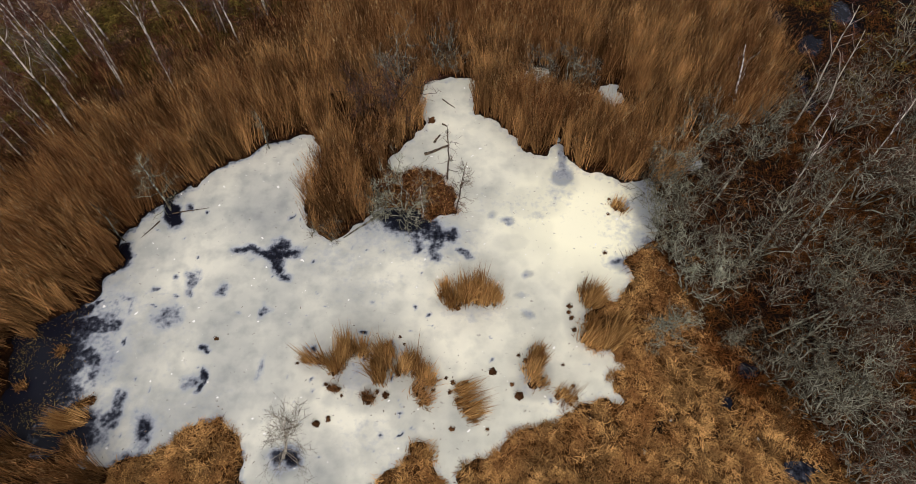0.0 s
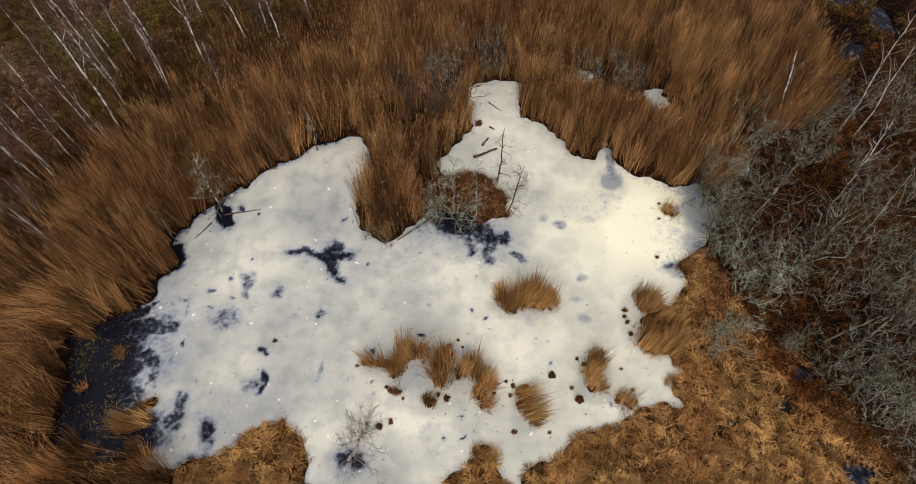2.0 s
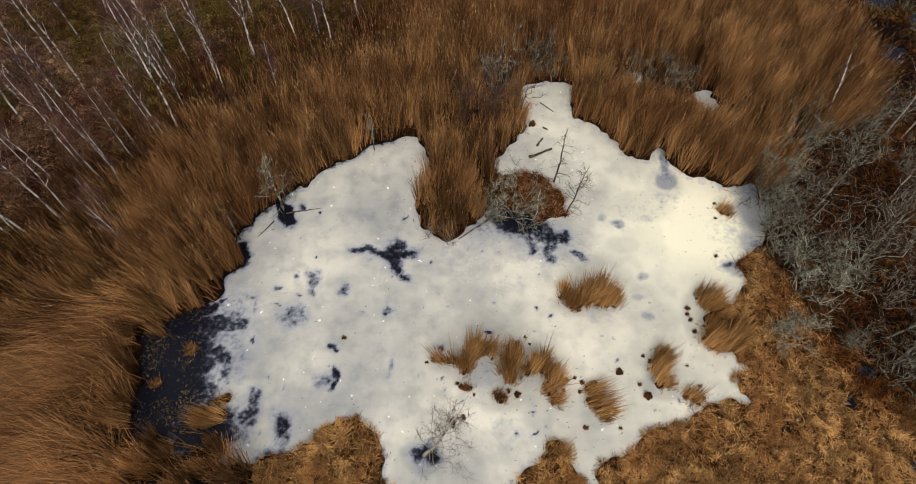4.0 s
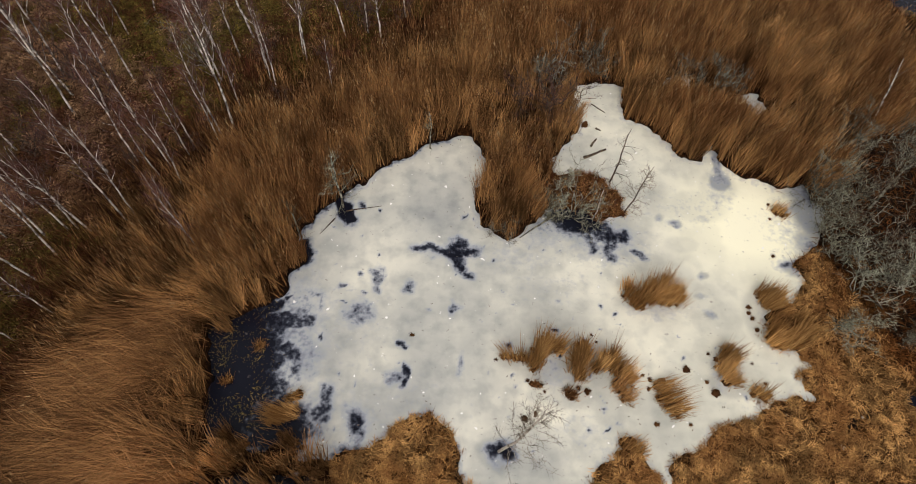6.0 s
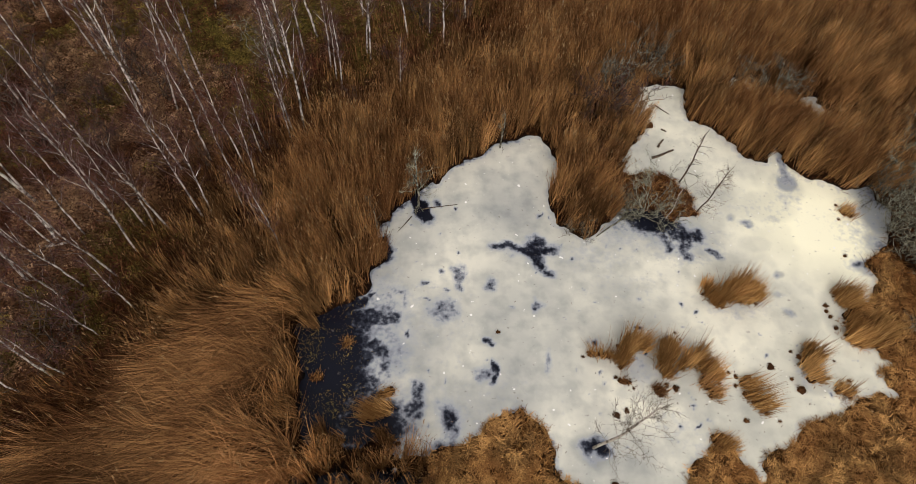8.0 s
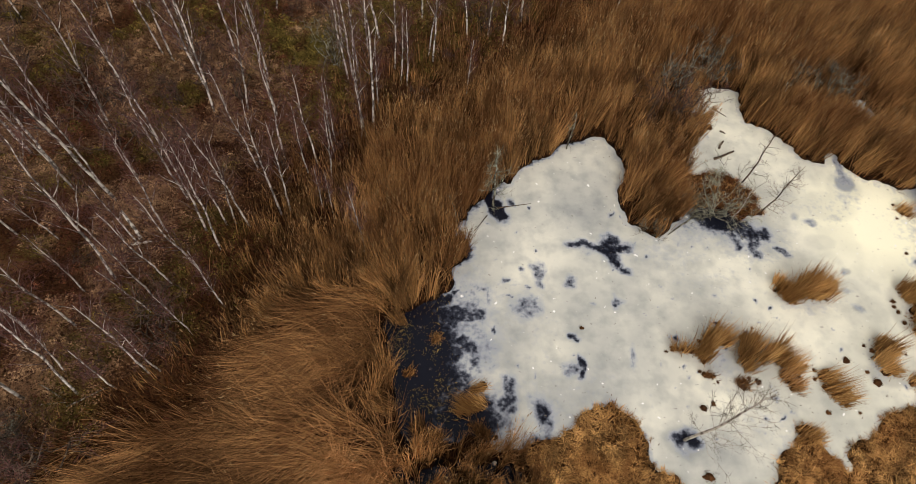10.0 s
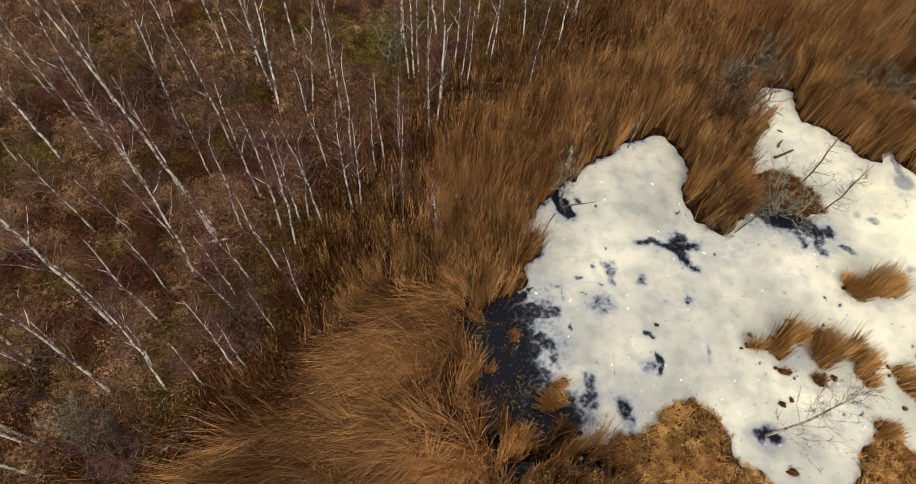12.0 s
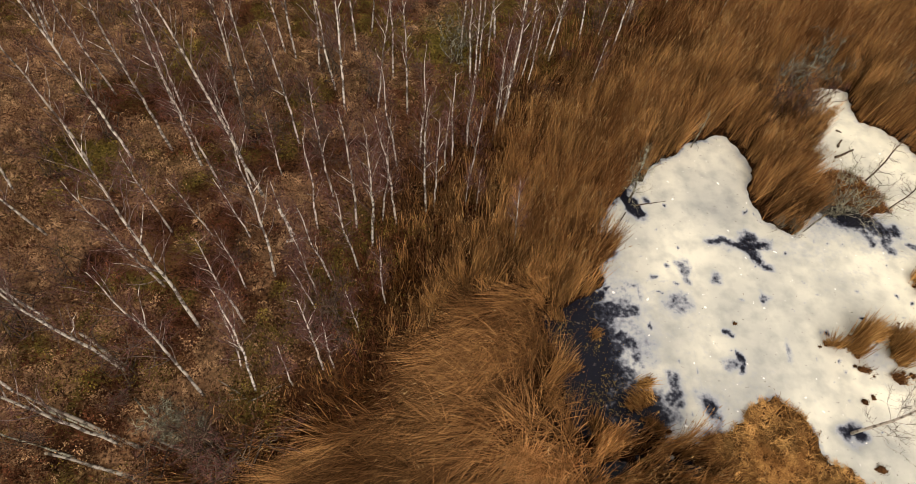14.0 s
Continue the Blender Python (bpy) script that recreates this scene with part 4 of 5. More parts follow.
def build_sedge():
    rng = np.random.RandomState(500)
    def keep(x, y):
        ragged_rim = (x > 2.5) * smooth(at(MEADOW_MAP, x, y), 1.5, 0.1) * smooth(fractal(x, y, 0.9, 351), 0.48, 0.56)
        return np.maximum(at(MEADOW_MAP, x, y) < 0.1, 0.8 * ragged_rim) * (at(POOL_MAP, x, y) > -0.03) * (0.35 + 0.65 * smooth(0.5 * fractal(x, y, 0.9, 101) + 0.5 * drift(x, y, 0.3, 105), 0.32, 0.54))
    xa, ya = scatter(rng, -14.2, 11, 1.6, 11.6, 1150, keep)
    xb, yb = scatter(rng, -7, -3, 12, 15.5, 900, keep)
    v, f = tuft_field(xb, yb, 0.24, 0.016, rng, 0.9, 0.3)
    tagged(new("spit_sedge", mesh_of("spit_sedge", v, f, [SCRUB_RED, SEDGE, RUST], np.repeat(rng.randint(3, size=len(xb)), 3), tone=np.repeat(rng.rand(len(xb)), 5))), "reddish-brown dead sedge and heath on the spit", "sedge", kind="stuff")
    x, y = xa, ya
    small, large = bunches(x, y, 0.20, 0.20, 3, rng), bunches(x, y, 0.6, 0.6, 4, rng)
    swirl = np.stack([small[0] - 0.5 + 0.5 * large[0] - 0.25, small[1] - 0.5 + 0.5 * large[1] - 0.25], 1) * 2.6
    v, f = tuft_field(x, y, 0.15 + 0.16 * small[2], 0.019, rng, 0.9, 0.35, swirl)
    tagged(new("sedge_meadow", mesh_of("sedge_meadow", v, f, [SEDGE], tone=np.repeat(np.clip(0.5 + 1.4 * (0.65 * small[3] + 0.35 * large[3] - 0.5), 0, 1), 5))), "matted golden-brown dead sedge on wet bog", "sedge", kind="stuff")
    def behind(x, y):
        return (y < 1.7) * (at(POOL_MAP, x, y) > 0.0) * (0.3 + 0.7 * smooth(fractal(x, y, 1.2, 211), 0.36, 0.56))
    x, y = scatter(rng, -24, 16, -7.5, 1.7, 45, behind)
    v, f = tuft_field(x, y, 0.5, 0.05, rng, 0.9, 0.35)
    tagged(new("sedge_meadow", mesh_of("sedge_meadow", v, f, [SEDGE], tone=np.repeat(rng.rand(len(x)), 5))), "sparse golden-brown dead sedge on open bog", "sedge", kind="stuff")
    # thin growth between the willows
    def keep2(x, y):
        return ((at(THICKET_MAP, x, y) < 0.3) | ((y < 14.4) & (at(MEADOW_MAP, x, y) > 0))) * (at(POOL_MAP, x, y) > 0.02) * np.maximum(0.38 + 0.62 * smooth(fractal(x, y, 1.8, 181), 0.52, 0.42), 0.8 * smooth(at(THICKET_MAP, x, y), -0.8, 0)) * (1 - 0.55 * smooth(y, 18, 22))
    x, y = scatter(rng, 1.6, 17.5, 1, 27, 300, keep2)
    v, f = tuft_field(x, y, 0.45, 0.022, rng, 0.8, 0.35)
    tagged(new("thicket_grass", mesh_of("thicket_grass", v, f, [RUST])), "rusty brown dead grass under the willow thicket", "grass", kind="stuff")


def mounds(x, y, r, high, per, leaf, rng):
    """Low rounded cushions of moss and dwarf shrub, each a dome of small leaves."""
    n = len(x)
    u = np.repeat(np.arange(n), per)
    a, s = rng.rand(n * per) * 6.283, np.sqrt(rng.rand(n * per))
    out = np.stack([s * np.cos(a), s * np.sin(a), np.sqrt(1 - s * s * 0.96)], 1)
    at_z = land(x, y)[u]
    base = np.stack([x[u] + out[:, 0] * r[u], y[u] + out[:, 1] * r[u], at_z - 0.05 + out[:, 2] * high[u]], 1)
    flow = unit(out * [0.9, 0.9, 0.5] + 0.75 * rng.randn(n * per, 3))
    return spikes(base, flow, leaf * (0.6 + 0.9 * rng.rand(n * per)), leaf * 0.75, rng)


def build_forest_floor():
    rng = np.random.RandomState(520)
    def keep(x, y):
        return smooth(at(WOOD_MAP, x, y), 2.2, -0.5) * smooth(0.6 * fractal(x, y, 2.4, 140) + 0.4 * drift(x, y, 0.5, 140), 0.36, 0.50) * (at(POOL_MAP, x, y) > 0.05)
    x, y = scatter(rng, -43, -6, 0, 30, 200, keep)
    v, f = tuft_field(x, y, 0.34, 0.026, rng, 1.2, 0.2, single=True)
    tagged(new("dwarf_shrubs", mesh_of("dwarf_shrubs", v, f, [SCRUB])), "brown leafless dwarf shrubs on the birch wood floor", "shrubs", kind="stuff")
    def margin(x, y):
        w = at(WOOD_MAP, x, y)
        return smooth(w, -1.0, 0.5) * smooth(w, 5.5, 2.0) * (at(POOL_MAP, x, y) > 0.1) * (0.2 + 0.8 * smooth(fractal(x, y, 1.0, 361), 0.40, 0.56))
    x, y = scatter(rng, -34, -6, 0, 29, 190, margin)
    v, f = tuft_field(x, y, 0.5, 0.022, rng, 1.6, 0.2, single=True)
    kind = (fractal(x, y, 0.9, 371) + 0.15 * rng.rand(len(x)) > 0.56).astype(int)
    tagged(new("margin_grass", mesh_of("margin_grass", v, f, [RUST, SCRUB_RED], kind)), "rusty red-brown dead grass and heath between wood and reeds", "grass", kind="stuff")
    for n, (name, mat, per, count, leaf, label, cat) in enumerate([
            ("tan_moss_cushions", GRASS_TAN, 12.0, 66, 0.060, "tan and pinkish moss cushions with withered grass", "moss"),
            ("brown_heath_cushions", SCRUB_RED, 6.0, 70, 0.065, "reddish-brown heath cushions on the wood floor", "heath"),
            ("green_moss_cushions", MOSS_LEAF, 8.0, 66, 0.060, "yellow-green moss and bilberry cushions on the wood floor", "moss")]):
        def pick(x, y):
            heath = smooth(fractal(x, y, 2.2, 155), 0.42, 0.52) * (1 - tan_zone(x, y))
            zone = (tan_zone(x, y), heath, green_zone(x, y))[n]
            return zone * smooth(at(WOOD_MAP, x, y), 1.6, -0.6)
        x, y = scatter(rng, -43, -6, 0, 30, per, pick)
        if n == 2:
            # two bright green bilberry patches
            far_x, far_y = scatter(rng, 9.6, 19, 18.5, 31, 4, lambda x, y: (at(THICKET_MAP, x, y) < 0) * smooth(fractal(x, y, 1.6, 331), 0.40, 0.54) * (at(POOL_MAP, x, y) > 0.1))
            x, y = np.r_[x, far_x], np.r_[y, far_y]
            x, y = np.r_[x, -32.4 + 0.45 * rng.randn(16), -30.9 + 0.4 * rng.randn(14), -33.9 + 0.3 * rng.randn(7)], np.r_[y, 5.6 + 0.3 * rng.randn(16), 5.3 + 0.3 * rng.randn(14), 4.6 + 0.3 * rng.randn(7)]
        v, f = mounds(x, y, 0.22 + 0.34 * rng.rand(len(x)), 0.14 + 0.26 * rng.rand(len(x)), count, leaf, rng)
        tagged(new(name, mesh_of(name, v, f, [mat])), label, cat, kind="stuff")


# ---- trees and bushes ----
def crooked(start, end, bends, wobble, rng):
    s = np.linspace(0, 1, bends)[:, None]
    off = np.cumsum(rng.randn(bends, 3) * wobble, 0)
    off = off - s * off[-1]
    return np.asarray(start) + (np.asarray(end) - start) * s + off * np.minimum(1, 4 * s)


def point_on(path, s):
    k = s * (len(path) - 1)
    i = min(int(k), len(path) - 2)
    return path[i] + (path[i + 1] - path[i]) * (k - i)


def twigs_along(path, count, length, width, rng, droop=0.15, lift=0.35, start=0.15, forks=2, kink=0.0, splay=0.8):
    s = start + (1 - start) * rng.rand(count)
    base = np.array([point_on(path, u) for u in s])
    along = unit(path[-1] - path[0])
    way = unit(rng.randn(count, 3) * splay + along * 0.9 + [0, 0, lift])
    ln = length * (0.5 + rng.rand(count))
    sag = np.stack([0 * s, 0 * s, -droop * ln], 1) + kink * ln[:, None] * rng.randn(count, 3)
    out = [ribbons(base, way, ln, width, sag, rng)]
    for _ in range(forks):
        u = (0.3 + 0.6 * rng.rand(count))[:, None]
        out.append(spikes(base + way * ln[:, None] * u + sag * u * u, unit(way + 0.95 * splay * rng.randn(count, 3)), ln * 0.6, width * 0.8, rng))
    return out


def birch(name, high, seed, label):
    """A slim birch without leaves: white stem, steep limbs, a haze of fine twigs."""
    rng = np.random.RandomState(700 + seed)
    ob = thing(name, pose(0, 0, 0), label, "birch tree", "birches of the wood")
    stem = crooked((0, 0, -0.15), (0.03 * high * rng.randn(), 0.03 * high * rng.randn(), high), 14, 0.010 * high ** 0.5, rng)
    s = np.linspace(0, 1, 14)
    part("trunk", *tube(stem, (0.0048 * high + 0.008) * (1 - s) ** 0.7 + 0.005, 6), BIRCH, ob, "white birch bark with dark scars", flat=False)
    twigs = []
    count = int(10 + high * 1.8)
    for k in range(count):
        u = 0.33 + 0.62 * (k + rng.rand()) / count
        a, ln = rng.rand() * 6.283, high * (0.07 + 0.15 * (1 - u) * rng.rand() + 0.04)
        start = point_on(stem, u)
        end = start + np.array([math.cos(a) * 0.55, math.sin(a) * 0.55, 0.9]) * ln
        limb = crooked(start, end, 5, 0.03 * ln, rng)
        stout = k % 7 == 3
        part("limb", *tube(limb, np.linspace((0.0036 if stout else 0.0026) * high * (1.15 - u) + 0.004, 0.004, 5), 3), BIRCH if stout else BIRCH_LIMB, ob, flat=False)
        twigs += twigs_along(limb, 10, 0.13 * high ** 0.75 * (0.6 + ln / high * 2.5), 0.0095, rng, 0.35, 0.25)
    twigs += twigs_along(stem, 22, 0.4, 0.006, rng, 0.2, 0.4, 0.6)
    part("crown", *join(twigs), BIRCH_TWIG, ob, "fine purple-brown twigs")
    return ob


BIRCH_ROWS = [  # x, y, height, lean east, lean north
    (-29.9, 6.7, 9.5, -0.25, -0.2), (-28.7, 11.9, 9.5, -1.3, -0.7), (-31.2, 13.2, 8.4, -0.3, -0.2), (-32.5, 14.0, 8.2, -0.6, -0.4), (-33.7, 13.3, 8.6, -0.5, -0.4),
    (-35.3, 13.2, 7.2, -0.3, -0.3), (-27.8, 8.7, 7.4, 0, 0), (-27.8, 4.7, 6.2, 0.25, 0.2), (-29.3, 4.5, 7.6, -0.15, -0.15), (-26.2, 12.2, 5.8, -0.25, 0),
    (-25.2, 10.8, 6.0, -0.1, 0), (-26.6, 10.7, 5.0, 0, 0), (-24.6, 11.2, 4.8, 0, 0), (-24.3, 11.3, 4.6, 0.2, 0), (-22.7, 11.8, 5.8, -0.15, 0), (-26.2, 16.7, 7.4, -0.1, 0)]
BIRCH_ROWS_NORTH = [
    (-24.3, 18.7, 6.4, -0.3, 0), (-23.6, 16.6, 5.6, -0.2, 0), (-23.0, 14.5, 5.0, -0.1, 0), (-22.0, 13.9, 3.9, 0, 0), (-21.7, 14.4, 4.6, -0.1, 0), (-21.1, 15.6, 3.5, 0, 0),
    (-19.9, 15.9, 5.4, -0.15, 0), (-19.5, 17.4, 3.3, 0, 0), (-20.9, 19.1, 6.5, -0.3, 0), (-20.5, 19.5, 5.2, -0.1, 0), (-18.9, 20.0, 5.2, 0, 0), (-17.4, 21.0, 4.6, 0.2, 0),
    (-26.0, 20.2, 6.6, 0, 0), (-28.6, 19.6, 7.0, 0, 0), (-27.5, 19.0, 7.2, 0.1, 0)]
BIRCH_ROWS_FAR = [
    (-29.1, 19.9, 6.4, -0.3, -0.1), (-30.0, 15.5, 7.2, 0, 0), (-30.0, 17.5, 6.0, -0.15, 0), (-31.8, 5.2, 7.6, -0.4, -0.55), (-31.3, 3.0, 7.8, -0.2, -0.3), (-19.4, 10.3, 4.2, -0.35, 0.1),
    (-27.8, 14.7, 5.6, -0.4, -0.1), (-28.3, 5.3, 4.2, 0.2, 0.25), (-31.3, 8.1, 6.5, -0.3, -0.4), (-30.3, 12.3, 6.0, -0.3, -0.2), (-29.2, 12.3, 5.6, -0.1, -0.1),
    (-22.4, 12.0, 4.6, 0, 0), (-23.8, 11.2, 6.4, -0.5, -0.6), (-24.6, 10.1, 6.4, 0, 0), (-25.0, 9.1, 5.0, -0.2, -0.3)]
BIRCH_ROWS_EDGE = [
    (-19.6, 16.5, 7.4, -0.1, 0), (-21.1, 15.0, 4.4, 0.1, 0.1), (-26.7, 17.8, 7.2, -0.4, -0.3), (-17.2, 20.7, 5.4, 0, 0), (-13.9, 22.0, 5.0, -0.1, 0),
    (-14.6, 22.6, 4.6, -0.1, 0), (-18.6, 19.3, 4.2, 0, 0), (-15.7, 18.4, 2.9, 0, 0), (-13.0, 24.1, 4.6, 0, 0), (-20.7, 19.1, 6.2, -0.3, -0.3), (-18.3, 19.0, 4.2, 0, 0), (-20.1, 20.4, 5.4, 0, 0),
    (-12.9, 23.9, 4.4, 0, 0), (-15.6, 22.2, 4.8, -0.3, -0.2), (-8.2, 24.3, 3.6, 0, 0), (-20.0, 15.6, 4.4, -0.15, -0.15), (-10.8, 25.2, 5.0, 0.2, 0)]

BIRCH_ROWS_YOUNG = [
    (-25.8, 5.4, 4.7, -0.1, -0.1), (-25.5, 5.5, 3.9, 0, 0), (-26.3, 7.5, 3.0, -0.2, -0.2), (-26.3, 8.0, 3.5, -0.1, -0.1), (-25.9, 8.6, 4.6, -0.3, -0.3), (-26.7, 4.9, 3.0, 0, 0),
    (-30.2, 10.2, 3.4, -0.2, -0.3), (-28.9, 10.2, 3.3, -0.2, -0.2), (-21.0, 13.5, 4.4, 0.2, 0), (-28.2, 13.0, 3.2, 0, 0), (-28.7, 8.2, 3.9, -0.1, -0.1), (-28.5, 6.9, 5.2, 0, 0),
    (-23.9, 13.8, 5.0, -0.3, -0.2), (-21.2, 12.2, 2.2, -0.1, 0), (-20.8, 12.0, 2.2, -0.1, 0), (-24.0, 7.9, 4.2, 0, 0), (-24.8, 6.8, 2.8, -0.1, -0.1), (-27.4, 10.1, 3.3, -0.2, -0.2)]


def build_birches():
    label = "slim leafless white birch standing in brown undergrowth"
    kinds = [birch("birch_tree", h, k, label) for k, h in enumerate((3.2, 4.2, 4.8, 5.6, 6.4, 7.2, 8.2, 9.2))]
    tops = (3.2, 4.2, 4.8, 5.6, 6.4, 7.2, 8.2, 9.2)
    rng = np.random.RandomState(41)
    rows = BIRCH_ROWS + BIRCH_ROWS_NORTH + BIRCH_ROWS_FAR + BIRCH_ROWS_EDGE + BIRCH_ROWS_YOUNG
    # the wood goes on beyond what the list names
    seen = [(r[0], r[1]) for r in rows]
    for _ in range(900):
        x, y = -45 + 37 * rng.rand(), -1 + 35 * rng.rand()
        if at(WOOD_MAP, x, y) < -1.0 and (x < -31 or y > 20.5 or rng.rand() < 0.25) and min(math.hypot(x - a, y - b) for a, b in seen) > 1.25 and len(rows) < 180:
            seen.append((x, y))
            rows.append((x, y, 4.5 + 4 * rng.rand(), 0.5 * rng.randn(), 0.4 * rng.randn()))
    first = set()
    for x, y, high, east, north in rows:
        k = int(np.argmin([abs(high - t) + 0.25 * rng.rand() for t in tops]))
        up = Vector((east, north, high)).normalized()
        size = high / tops[k]
        m = Matrix.Translation((x, y, float(land(x, y)))) @ Vector((0, 0, 1)).rotation_difference(up).to_matrix().to_4x4() @ pose(0, 0, 0, 0, 0, 360 * rng.rand()) @ Matrix.Scale(size, 4)
        if k in first:
            copy_thing(kinds[k], m)
        else:
            first.add(k)
            kinds[k].matrix_basis = m
    for k, ob in enumerate(kinds):
        if k not in first:
            ob.matrix_basis = Matrix.Translation((-38 - 2 * k, 30, 0))


def bush(name, high, wide, stems, seed, label, category, twig_mat, bark=None, group="", per=9, fine=0.0095, lean=(0, 0), dense=10):
    """Many stems from one root, branching twice, with a cloud of crooked twigs."""
    rng = np.random.RandomState(900 + seed)
    ob = thing(name, pose(0, 0, 0), label, category, group)
    twigs, limbs = [], []
    for k in range(stems):
        a = 6.283 * (k + rng.rand()) / stems
        out = wide * (0.25 + 0.75 * rng.rand())
        top = np.array([math.cos(a) * out + lean[0] * high, math.sin(a) * out + lean[1] * high, high * (0.55 + 0.45 * rng.rand())])
        stem = crooked((0.12 * math.cos(a), 0.12 * math.sin(a), -0.08), top, 9, 0.10 * high ** 0.5, rng)
        part("stem", *tube(stem, np.linspace(0.008 + 0.0055 * high, 0.006, 9), 5), bark or LICHEN, ob, flat=False)
        for _ in range(per):
            u = 0.25 + 0.75 * rng.rand()
            start = point_on(stem, u)
            end = start + unit(rng.randn(3) * [0.95, 0.95, 0.55] + unit(top) * 0.7) * high * (0.12 + 0.20 * rng.rand())
            limb = crooked(start, end, 6, 0.085, rng)
            limbs.append(tube(limb, np.linspace(0.010, 0.005, 6), 3))
            twigs += twigs_along(limb, dense, 0.15, fine, rng, 0.0, 0.3, kink=0.6, splay=1.15)
    v, f = join(limbs + twigs)
    wood = sum(len(q) for _, q in limbs)
    part("crown", v, f, [twig_mat, bark or LICHEN], ob, index=(np.arange(len(f)) < wood).astype(int), label= "crooked lichen-grey twigs" if twig_mat is LICHEN_TWIG else "")
    return ob


def build_thicket():
    kinds = [bush("willow_bush", 2.1 + 0.35 * k, 1.1 + 0.12 * k, 8 + k, k, "grey lichen-covered willow bush without leaves in a thicket", "willow bush", LICHEN_PALE if k < 2 else LICHEN_TWIG, group="willow thicket") for k in range(4)]
    kinds += [bush("willow_bush", 2.6, 1.3, 9, 8 + k, "brown-grey leafless willow bush in a thicket", "willow bush", WILLOW_TWIG, group="willow thicket") for k in range(2)]
    rng = np.random.RandomState(77)
    spots, n = [(3.7, 8.5), (4.6, 9.7), (6.9, 6.6), (5.9, 10.2), (8.3, 8.0), (5.1, 11.2), (7.4, 9.3), (9.2, 6.0), (9.7, 4.6), (10.6, 3.5), (11.5, 5.0), (8.3, 6.9)], 0
    for _ in range(4000):
        x, y = 3 + 16 * rng.rand(), 1.5 + 26 * rng.rand()
        edge = float(at(THICKET_MAP, x, y))
        south = smooth(y, 4.0, 8.0)
        if edge < -0.3 and rng.rand() < (0.45 + 0.55 * south) * (1 - 0.992 * smooth(y, 18.0, 20.0)) and min([math.hypot(x - a, y - b) for a, b in spots] or [9]) > 1.45 and fractal(x, y, 1.5, 341) < 0.64:
            spots.append((x, y))
    for x, y in spots:
        k = int(rng.choice(6, p=(0.19, 0.19, 0.14, 0.12, 0.18, 0.18))) if 7 < y < 17 else int(rng.choice(6, p=(0.06, 0.06, 0.30, 0.20, 0.19, 0.19))) if y <= 7 else int(rng.choice(6, p=(0.06, 0.06, 0.06, 0.06, 0.38, 0.38)))
        m = pose(x, y, float(land(x, y)), 8 * rng.randn(), 8 * rng.randn(), 360 * rng.rand()) @ Matrix.Scale(0.7 + 0.55 * rng.rand(), 4)
        if n < 6:
            k = n
            kinds[k].matrix_basis = m
        else:
            copy_thing(kinds[k], m)
        n += 1


def build_saplings():
    """Brown brush and young birches scattered through the wood and its margin."""
    label = "leafless purple-brown birch sapling in the undergrowth"
    kinds = [bush("birch_sapling", 1.3 + 0.5 * k, 0.45 + 0.1 * k, 4 + k, 60 + k, label, "birch sapling", BIRCH_TWIG, DEADWOOD, "saplings of the wood", 5, 0.009, dense=8) for k in range(3)]
    rng = np.random.RandomState(88)
    n = 0
    for _ in range(3000):
        x, y = -42 + 36 * rng.rand(), 0 + 29 * rng.rand()
        w = float(at(WOOD_MAP, x, y))
        if n < 110 and w < 1.8 and rng.rand() < 0.25:
            m = pose(x, y, float(land(x, y)), 6 * rng.randn(), 6 * rng.randn(), 360 * rng.rand()) @ Matrix.Scale(0.8 + 0.5 * rng.rand(), 4)
            if n < 3:
                kinds[n].matrix_basis = m
            else:
                copy_thing(kinds[int(rng.randint(3))], m)
            n += 1
    for _ in range(7):
        x, y = -7.9 + 2.6 * rng.rand(), 13.2 + 5.0 * rng.rand()
        if at(POOL_MAP, x, y) > 0.3:
            copy_thing(kinds[int(rng.randint(3))], pose(x, y, float(land(x, y)), 0, 0, 360 * rng.rand()) @ Matrix.Scale(0.8 + 0.3 * rng.rand(), 4))


def snag(x, y, high, lean, seed, label, limbs=12, twig=10, wide=0.3, mat=None, twig_mat=None, thick=0.012, reach=1.0, category="dead tree", rise=0.35):
    """A single small dead or leafless tree."""
    rng = np.random.RandomState(1200 + seed)
    ob = thing("small_tree", pose(x, y, float(max(land(x, y), -0.02))), label, category)
    stem = crooked((0, 0, -0.1), (lean[0], lean[1], high), 10, 0.016 * high ** 0.5, rng)
    s = np.linspace(0, 1, 10)
    part("trunk", *tube(stem, thick * high * (1 - s) ** 0.7 + 0.008, 7), mat or LICHEN, ob, flat=False)
    for k in range(limbs):
        u = 0.15 + 0.8 * (k + rng.rand()) / limbs
        a, ln = rng.rand() * 6.283, wide * high * (0.5 + rng.rand()) * (1.15 - u) * reach
        start = point_on(stem, u)
        limb = crooked(start, start + np.array([math.cos(a), math.sin(a), rise]) * ln, 5, 0.06 * ln, rng)
        branch = part("limb", *tube(limb, np.linspace((0.0022 if mat in (BIRCH, PALE_WOOD) else 0.0045) * high, 0.004, 5), 4), mat or LICHEN, ob, flat=False)
        part("twig_spray", *join(twigs_along(limb, twig, 0.28, 0.009, rng, 0.05, 0.25)), twig_mat or LICHEN_TWIG, branch)
    return ob


